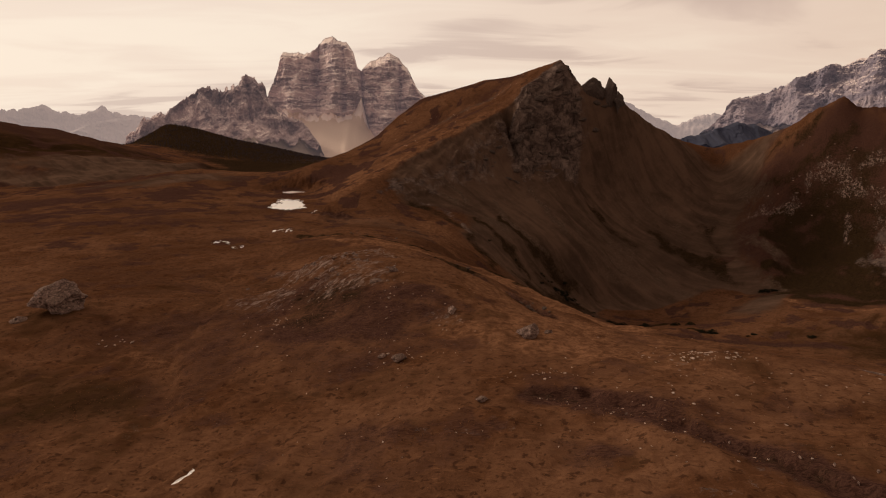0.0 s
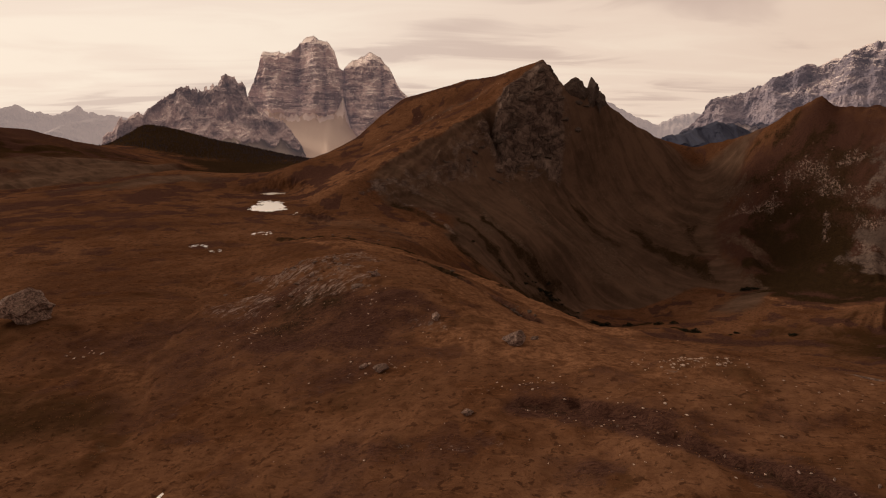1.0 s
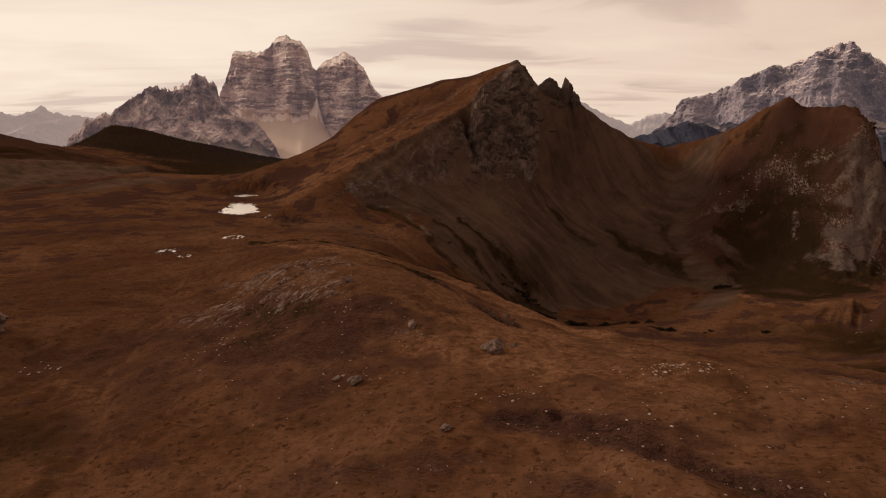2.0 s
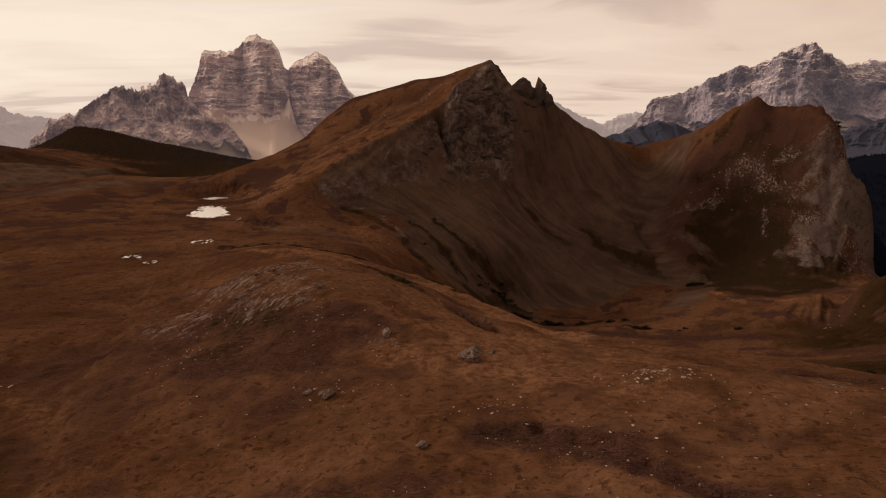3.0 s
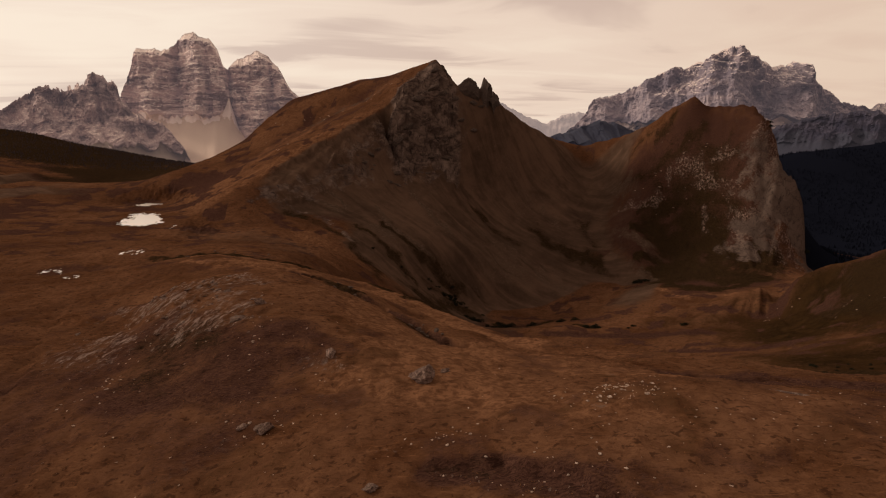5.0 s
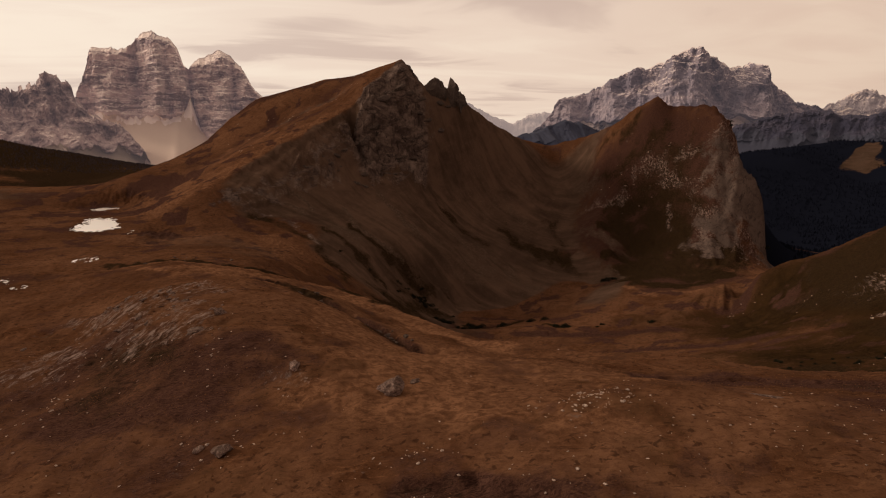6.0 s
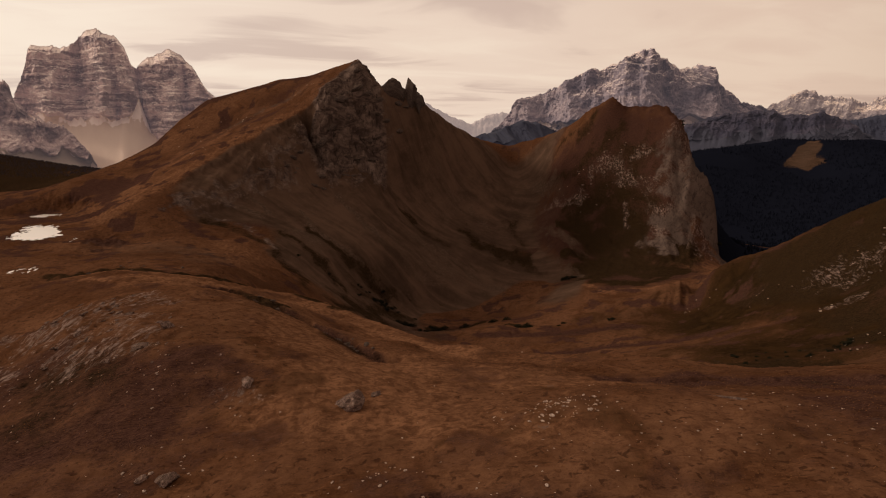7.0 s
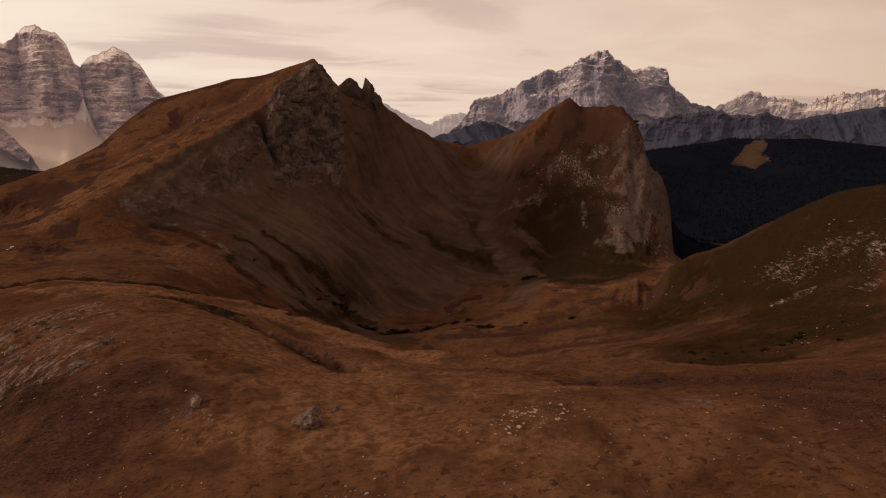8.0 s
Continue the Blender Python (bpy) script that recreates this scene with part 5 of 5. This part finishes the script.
for size, cut, x, y, sink, turn, seed, lean, narrow, mat, label in (
        ((22, 16, 14.5), 17, -158, 223, 2.0, 0, 5, 0.25, 0.42, BOULDER, "huge weathered boulder with a pinkish-grey broken face on the meadow"),
        ((7, 6, 3), 10, -168, 213, 1.0, 30, 6, 0.0, 0.1, BOULDER, "low grey rock slab at the foot of the huge boulder"),
        ((7.4, 5.4, 4.9), 16, 27, 171, 0.9, 0, 10, 0.55, 0.12, BOULDER, "wedge-shaped weathered boulder alone on brown grass"),
        ((4.8, 3.8, 2.6), 12, -13, 157, 0.6, 10, 15, 0.1, 0.1, BOULDER, "low broken limestone boulder among loose stones"),
        ((2.8, 2.2, 1.5), 12, -18.5, 160.5, 0.4, 50, 16, 0.0, 0.1, BOULDER, "small grey limestone block beside loose stones"),
        ((6.5, 4.4, 1.9), 12, -29, 231, 0.7, 35, 21, 0.0, 0.1, BOULDER, "pale flat limestone outcrop block in the turf"),
        ((4.2, 3.0, 2.8), 12, 3, 190, 0.7, 70, 27, 0.1, 0.1, BOULDER, "grey limestone block half sunk in the turf"),
        ((4.5, 3.0, 3.0), 12, -22, 246, 0.7, 15, 33, 0.1, 0.1, BOULDER, "upright grey limestone block on the knoll"),
        ((10.5, 1.4, 0.9), 12, 114, 138, 0.5, -32, 39, 0.0, 0.1, BOULDER, "long low pale limestone ledge in the meadow"),
        ((3.0, 2.2, 1.4), 12, 35, 178, 0.4, 0, 40, 0.0, 0.1, BOULDER, "small dark rock near the wedge-shaped boulder"),
        ((3.2, 2.4, 1.6), 12, 9, 123, 0.5, 0, 42, 0.0, 0.1, BOULDER, "small grey rock half buried in brown grass")):
    ob = tagged(new("boulder", rock_mesh("boulder", size, mat, seed, 4, cut + 8, 0.20, narrow, lean)), label, "boulder")
    rest(ob, x, y, sink, turn)

# ragged teeth on the broken crest
for width, depth, tall, x, y, top, turn, seed, taper, lean, label in (
        (50, 34, 58, 236, 933, 284, 20, 41, 0.14, 0.05, "broad dark rock tooth on the broken crest"),
        (23, 20, 60, 264, 930, 284, 0, 73, 0.0, 0.0, "slim dark rock needle on the broken crest"),
        (40, 28, 44, 277, 934, 263, 10, 53, 0.14, 0.05, "squat dark rock shoulder on the broken crest"),
        (18, 20, 40, 250, 936, 268, 30, 71, 0.10, 0.0, "dark rock block between the teeth of the crest"),
        (26, 24, 40, 187, 936, 306, 25, 67, 0.12, 0.16, "dark overhanging rock edge of the summit"),
        (20, 22, 44, 201, 930, 290, 40, 59, 0.06, 0.0, "dark rock step below the summit")):
    ob = tagged(new("rock_pinnacle", rock_mesh("rock_pinnacle", (width, depth, tall), CRAG_ROCK, seed, 4, 12, 0.16, taper, lean)), label, "rock pinnacle", "teeth of the crest")
    ob.matrix_world = Matrix.Translation((x, y, top - tall)) @ Matrix.Rotation(radians(turn), 4, "Z")


def build_ribs():
    """Broken ribs of dark rock that step down the scarp below the summit."""
    shapes = [rock_mesh("rock_rib", (1.0, 0.40 + 0.06 * k, 0.34), CRAG_ROCK, 300 + k, 3, 26, 0.07, 0.05) for k in range(5)]
    rnd = random.Random(29)
    for n, ax, ay, bx, by, spread, lo, hi in ((7, 190, 914, 108, 858, 4, 10, 24), (6, 222, 910, 150, 862, 6, 9, 20), (6, 262, 926, 205, 892, 5, 8, 16), (9, 100, 852, 30, 790, 6, 5, 12), (8, 150, 850, 96, 812, 5, 6, 14)):
        for k in range(n):
            f = (k + rnd.random()) / n
            x, y, s = ax + (bx - ax) * f + rnd.gauss(0, spread), ay + (by - ay) * f + rnd.gauss(0, spread), rnd.uniform(lo, hi)
            e = 6.0
            n_ = Vector((ground_z(x - e, y) - ground_z(x + e, y), ground_z(x, y - e) - ground_z(x, y + e), 2 * e)).normalized()
            run = Vector((0.87, -0.49, 0.35))
            run = (run - n_ * run.dot(n_)).normalized()
            m = Matrix((run, n_.cross(run), n_)).transposed().to_4x4()
            ob = tagged(new("rock_rib", rnd.choice(shapes)), "dark broken rock rib on the steep scarp below the summit", "rock rib", "ribs of the scarp")
            ob.matrix_world = Matrix.Translation(Vector((x, y, ground_z(x, y))) - n_ * 0.17 * s) @ m @ Matrix.Rotation(rnd.uniform(-0.35, 0.35), 4, "Z") @ Matrix.Scale(s, 4)


build_ribs()


def build_stones():
    shapes = [rock_mesh("stone", (1.0, 0.45 + 0.07 * k, 0.26 + 0.04 * k), STONE, 100 + k, 2, 14, 0.22) for k in range(6)]
    rnd = random.Random(5)
    spots = []
    for n, x, y, sx, sy, lo, hi in CLUSTERS:
        for _ in range(n):
            spots.append((rnd.gauss(x, sx), rnd.gauss(y, sy), 1.0 * (lo + (hi - lo) * rnd.random() ** 2.5)))
    spots += [(x, y, s) for x, y, s in SINGLES]
    spots.sort(key=lambda q: -q[2] / math.hypot(q[0] - 10, q[1]))
    for x, y, s in spots[:290]:
        ob = tagged(new("stone", rnd.choice(shapes)), "pale loose limestone lying in dry grass", "stone", "loose stones on the meadow")
        rest(ob, x, y, 0.12 * s, rnd.uniform(0, 360), s)
    verts, faces = [], []
    for x, y, s in spots[290:]:
        me, first = rnd.choice(shapes), len(verts)
        m = Matrix.Translation((x, y, ground_z(x, y) - 0.12 * s)) @ Matrix.Rotation(rnd.uniform(0, 6.28), 4, "Z") @ Matrix.Scale(s, 4)
        verts.extend((m @ v.co)[:] for v in me.vertices)
        faces.extend([first + k for k in f.vertices] for f in me.polygons)
    me = bpy.data.meshes.new("pebbles")
    me.from_pydata(verts, [], faces)
    me.materials.append(STONE)
    tagged(new("pebbles", me), "small pale stones strewn over the dry meadow", "pebbles", kind="stuff")


def build_outcrops():
    """Low broken rocks on the knoll, along the rocky step and on the banks."""
    shapes = {k: [rock_mesh("rock", (1.0, 0.7, 0.42) if k else (1.0, 0.36, 0.24), mat, 200 + 10 * k + j, 2, 11, 0.16) for j in range(4)] for k, mat in ((0, BOULDER), (1, CRAG_ROCK), (2, PASTURE_ROCK))}
    rnd = random.Random(17)
    for k, n, x0, y0, x1, y1, spread, lo, hi, label, group in OUTCROPS:
        for j in range(n):
            f = rnd.random()
            x, y = x0 + (x1 - x0) * f + rnd.gauss(0, spread), y0 + (y1 - y0) * f + rnd.gauss(0, spread)
            s = lo + (hi - lo) * rnd.random() ** 2
            ob = tagged(new("rock", rnd.choice(shapes[k])), label, "rock", group)
            rest(ob, x, y, 0.08 * s, rnd.uniform(0, 360) if k else rnd.gauss(62, 14), s)


OUTCROPS = (
    (0, 80, -76, 315, -42, 235, 13, 1.2, 5.2, "low broken limestone slab in heath on the knoll", "rocks of the knoll"),
    (0, 22, -30, 240, 5, 185, 7, 0.7, 2.4, "low grey rock poking out of the knoll", "rocks of the knoll"),
    (1, 26, 2, 360, 50, 250, 3, 1.2, 4.0, "dark broken rock along a grassy step", "rocks of the step"),
    (1, 26, -100, 450, 40, 440, 4, 1.0, 3.6, "dark broken rock under the edge of the meadow", "rocks of the brink"),
    (0, 26, 20, 130, 70, 82, 2.5, 0.5, 1.6, "weathered stone on the edge of a turf bank", "rocks of the bank"),
    (2, 34, 462, 318, 432, 362, 9, 1.4, 4.6, "pale limestone block on the steep pasture", "rocks of the far pasture"),
    (2, 22, 450, 290, 400, 262, 7, 1.4, 4.4, "pale limestone block on the steep pasture", "rocks of the far pasture"),
    (2, 30, 495, 815, 545, 730, 16, 2.0, 5.0, "pale broken block on the grassy tower", "rocks of the tower"),
    (0, 20, -130, 340, -60, 140, 8, 0.4, 1.2, "small stone along the fold in the meadow", "rocks of the fold"),
)
build_outcrops()

# number, middle, spread, least and greatest size
CLUSTERS = (
    (26, 70, 128, 14, 5, 0.3, 0.9), (22, 112, 116, 16, 8, 0.3, 0.9), (18, 58, 96, 12, 5, 0.3, 0.8), (16, -60, 232, 8, 20, 0.5, 1.3), (14, 128, 140, 8, 6, 0.4, 1.0),
    (110, 71, 146, 6.5, 5.0, 0.3, 1.3), (16, -14, 158, 4.0, 2.5, 0.35, 1.3), (10, -122, 199, 3.5, 2.5, 0.8, 2.2),
    (16, -63, 212, 5, 9, 0.4, 1.2), (22, 28, 138, 4, 2, 0.3, 0.9), (30, 44, 116, 12, 8, 0.3, 0.9),
    (45, 20, 150, 50, 40, 0.25, 0.7), (30, 100, 140, 35, 22, 0.25, 0.8), (18, -50, 250, 18, 25, 0.4, 1.2),
    (14, -20, 205, 5, 6, 0.4, 1.1), (5, 398, 318, 5, 4, 1.6, 3.5), (8, 450, 335, 16, 25, 1.2, 3.0),
    (8, 432, 478, 8, 6, 1.2, 2.6), (6, 425, 400, 8, 8, 1.2, 2.4), (9, 445, 283, 10, 8, 1.5, 4.0),
    (10, -30, 920, 40, 35, 1.5, 3.0), (9, 22, 955, 24, 9, 1.5, 3.2), (9, 100, 948, 22, 9, 1.2, 2.6), (5, -48, 852, 14, 8, 1.4, 2.6), (6, 492, 812, 14, 12, 1.5, 3), (8, 135, 278, 6, 3, 0.5, 1.4),
    (12, -30, 110, 20, 10, 0.3, 0.8), (20, 345, 250, 25, 12, 0.8, 2.4), (36, -45, 232, 24, 36, 0.35, 1.1), (40, 75, 112, 45, 12, 0.25, 0.7), (24, -14, 162, 14, 8, 0.3, 0.8),
)
SINGLES = (
    (-63.6, 227.7, 1.0), (-76.7, 250.7, 0.9), (-66.7, 216.6, 0.8), (-61.6, 200.4, 1.3), (-73.1, 211.5, 0.7), (-73.8, 199.8, 0.8),
    (-63.0, 180.5, 0.9), (-63.3, 263.3, 1.0), (-69.4, 273.0, 0.9), (-20.1, 208.3, 1.0), (-18.4, 205.4, 0.8), (-20.6, 205.7, 0.8),
    (-22.8, 165.4, 1.0), (-10.4, 164.5, 0.7), (-10.3, 160.5, 0.7), (1.2, 175.6, 0.7), (-1.2, 181.6, 0.7),
)
build_stones()


# ---- plants ----
def leaf_ball(bm, centre, size, n, rnd, leaf):
    for _ in range(n):
        d = Vector((rnd.gauss(0, 1), rnd.gauss(0, 1), rnd.gauss(0, 0.8))).normalized()
        p = Vector(centre) + Vector((d.x * size[0], d.y * size[1], abs(d.z) * size[2])) * rnd.uniform(0.55, 1.0)
        a = Vector((rnd.uniform(-1, 1), rnd.uniform(-1, 1), rnd.uniform(-0.4, 1))).normalized() * leaf
        b = Vector((rnd.uniform(-1, 1), rnd.uniform(-1, 1), rnd.uniform(-0.4, 1))).normalized() * leaf
        bm.faces.new([bm.verts.new(p - a * 0.5), bm.verts.new(p + b * 0.4), bm.verts.new(p + a * 0.6), bm.verts.new(p - b * 0.4)])


def part(name, bm, material_, parent=None, label=""):
    me = bpy.data.meshes.new(name)
    bm.to_mesh(me)
    bm.free()
    me.materials.append(material_)
    ob = new(name, me)
    ob.parent = parent
    return tagged(ob, label)


def shrub(seed):
    rnd = random.Random(seed)
    base = new("shrub")
    bm = bmesh.new()
    for k in range(7):
        a, r = rnd.uniform(0, 6.28), rnd.uniform(0, 0.62)
        leaf_ball(bm, (r * math.cos(a), r * math.sin(a), 0), (rnd.uniform(0.3, 0.5), rnd.uniform(0.3, 0.5), rnd.uniform(0.35, 0.75)), 70, rnd, 0.16)
    part("crown", bm, SHRUB, base)
    bm = bmesh.new()
    for k in range(5):
        a = rnd.uniform(0, 6.28)
        m = Matrix.Rotation(a, 4, "Z") @ Matrix.Rotation(radians(48), 4, "Y") @ Matrix.Translation((0, 0, 0.25))
        bmesh.ops.create_cone(bm, cap_ends=True, segments=5, radius1=0.04, radius2=0.015, depth=0.6, matrix=m)
    part("stem", bm, BARK, base)
    return tagged(base, "dark low dwarf-pine shrub in a hollow of the pasture", "shrub", "dwarf-pine shrubs")


def build_shrubs():
    kinds = [shrub(k) for k in range(3)]
    rnd = random.Random(11)
    spots = list(SHRUBS)
    for n, x, y, sx, sy, lo, hi in THICKETS:
        spots += [(rnd.gauss(x, sx), rnd.gauss(y, sy), rnd.uniform(lo, hi)) for _ in range(n)]
    for k, (x, y, s) in enumerate(spots):
        m = Matrix.Translation((x, y, ground_z(x, y) - 0.08 * s)) @ Matrix.Rotation(rnd.uniform(0, 6.28), 4, "Z") @ Matrix.Diagonal((s, s, s * 0.75, 1))
        if k < 3:
            kinds[k].matrix_world = m
        else:
            ob = copy_thing(kinds[k % 3], m)
            ob.matrix_world = m


SHRUBS = (
    (275, 549, 10.0), (352, 510, 6.0), (331, 257, 5.5), (313, 224, 3.4), (310, 533, 4.0), (340, 262, 3.4), (302, 529, 3.0), (266, 553, 7.0),
)
THICKETS = (
    (16, 190, 600, 26, 6, 4.5, 8.5), (16, 140, 655, 22, 14, 4.0, 8.0), (12, 265, 270, 16, 8, 1.4, 3.0), (12, 320, 258, 14, 7, 1.4, 3.4),
    (10, 620, 690, 10, 30, 6.0, 10.0), (6, 405, 680, 6, 8, 4.0, 7.0), (8, 110, 640, 30, 16, 2.0, 4.5),
)
build_shrubs()


def mesh_stuff(name, label, category, verts, faces, material_):
    me = bpy.data.meshes.new(name)
    me.from_pydata(verts, [], faces)
    me.materials.append(material_)
    return tagged(new(name, me), label, category, kind="stuff")


def build_woods(stands, material_, label, tall=(5, 10)):
    """Conifers on the far slopes, all in one."""
    rnd = random.Random(3)
    verts, faces = [], []
    def tree(x, y, h):
        z, r = ground_z(x, y) - 1, h * rnd.uniform(0.28, 0.40)
        for lo, hi, w in ((0.05, 0.62, 1.0), (0.38, 1.0, 0.68)):
            n, a0 = 5, rnd.uniform(0, 6)
            first = len(verts)
            for k in range(n):
                a, q = a0 + 6.2832 * k / n, r * w * rnd.uniform(0.75, 1.15)
                verts.append((x + q * math.cos(a), y + q * math.sin(a), z + h * lo * rnd.uniform(0.7, 1.1)))
            verts.append((x, y, z + h * hi))
            faces.extend((first + k, first + (k + 1) % n, first + n) for k in range(n))
    for n, x, y, sx, sy in stands:
        for _ in range(n):
            px, py = rnd.uniform(x - sx, x + sx), rnd.uniform(y - sy, y + sy)
            if math.hypot(0.47 * (px - 1960) - 0.88 * (py - 1590), 0.40 * (0.88 * (px - 1960) + 0.47 * (py - 1590))) < 56 or noise.noise((px / 160, py / 160, 0.5)) < -0.45:
                continue
            tree(px, py, rnd.uniform(*tall))
    mesh_stuff("woods", label, "forest", verts, faces, material_)


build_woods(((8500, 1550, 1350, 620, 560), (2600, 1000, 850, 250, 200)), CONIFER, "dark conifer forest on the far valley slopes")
build_woods(((6500, -850, 2300, 480, 420), (1500, -500, 2200, 300, 250)), PALED_WOOD, "dull purple-brown wood on a far hill, paled by haze", (3, 7))


def build_grass():
    """Tussocks of dry grass on the nearest meadow, all in one."""
    rnd = random.Random(8)
    verts, faces = [], []
    for _ in range(26000):
        x, y = rnd.uniform(-115, 185), rnd.uniform(88, 300)
        if noise.noise((x / 13, y / 13, 3.0)) + rnd.uniform(-0.5, 0.5) < -0.05:
            continue
        z, s, a0 = ground_z(x, y) - 0.03, rnd.uniform(0.18, 0.42), rnd.uniform(0, 6.28)
        for k in range(3):
            a = a0 + 2.1 * k + rnd.uniform(-0.4, 0.4)
            c, d, lean = math.cos(a), math.sin(a), s * rnd.uniform(0.3, 0.8)
            first = len(verts)
            verts.extend(((x - d * s * 0.35, y + c * s * 0.35, z), (x + d * s * 0.35, y - c * s * 0.35, z), (x + c * lean, y + d * lean, z + s * rnd.uniform(0.5, 0.9))))
            faces.append((first, first + 1, first + 2))
    mesh_stuff("grass", "tussocks of dry rust-brown grass covering the meadow", "grass", verts, faces, TUFT)


build_grass()
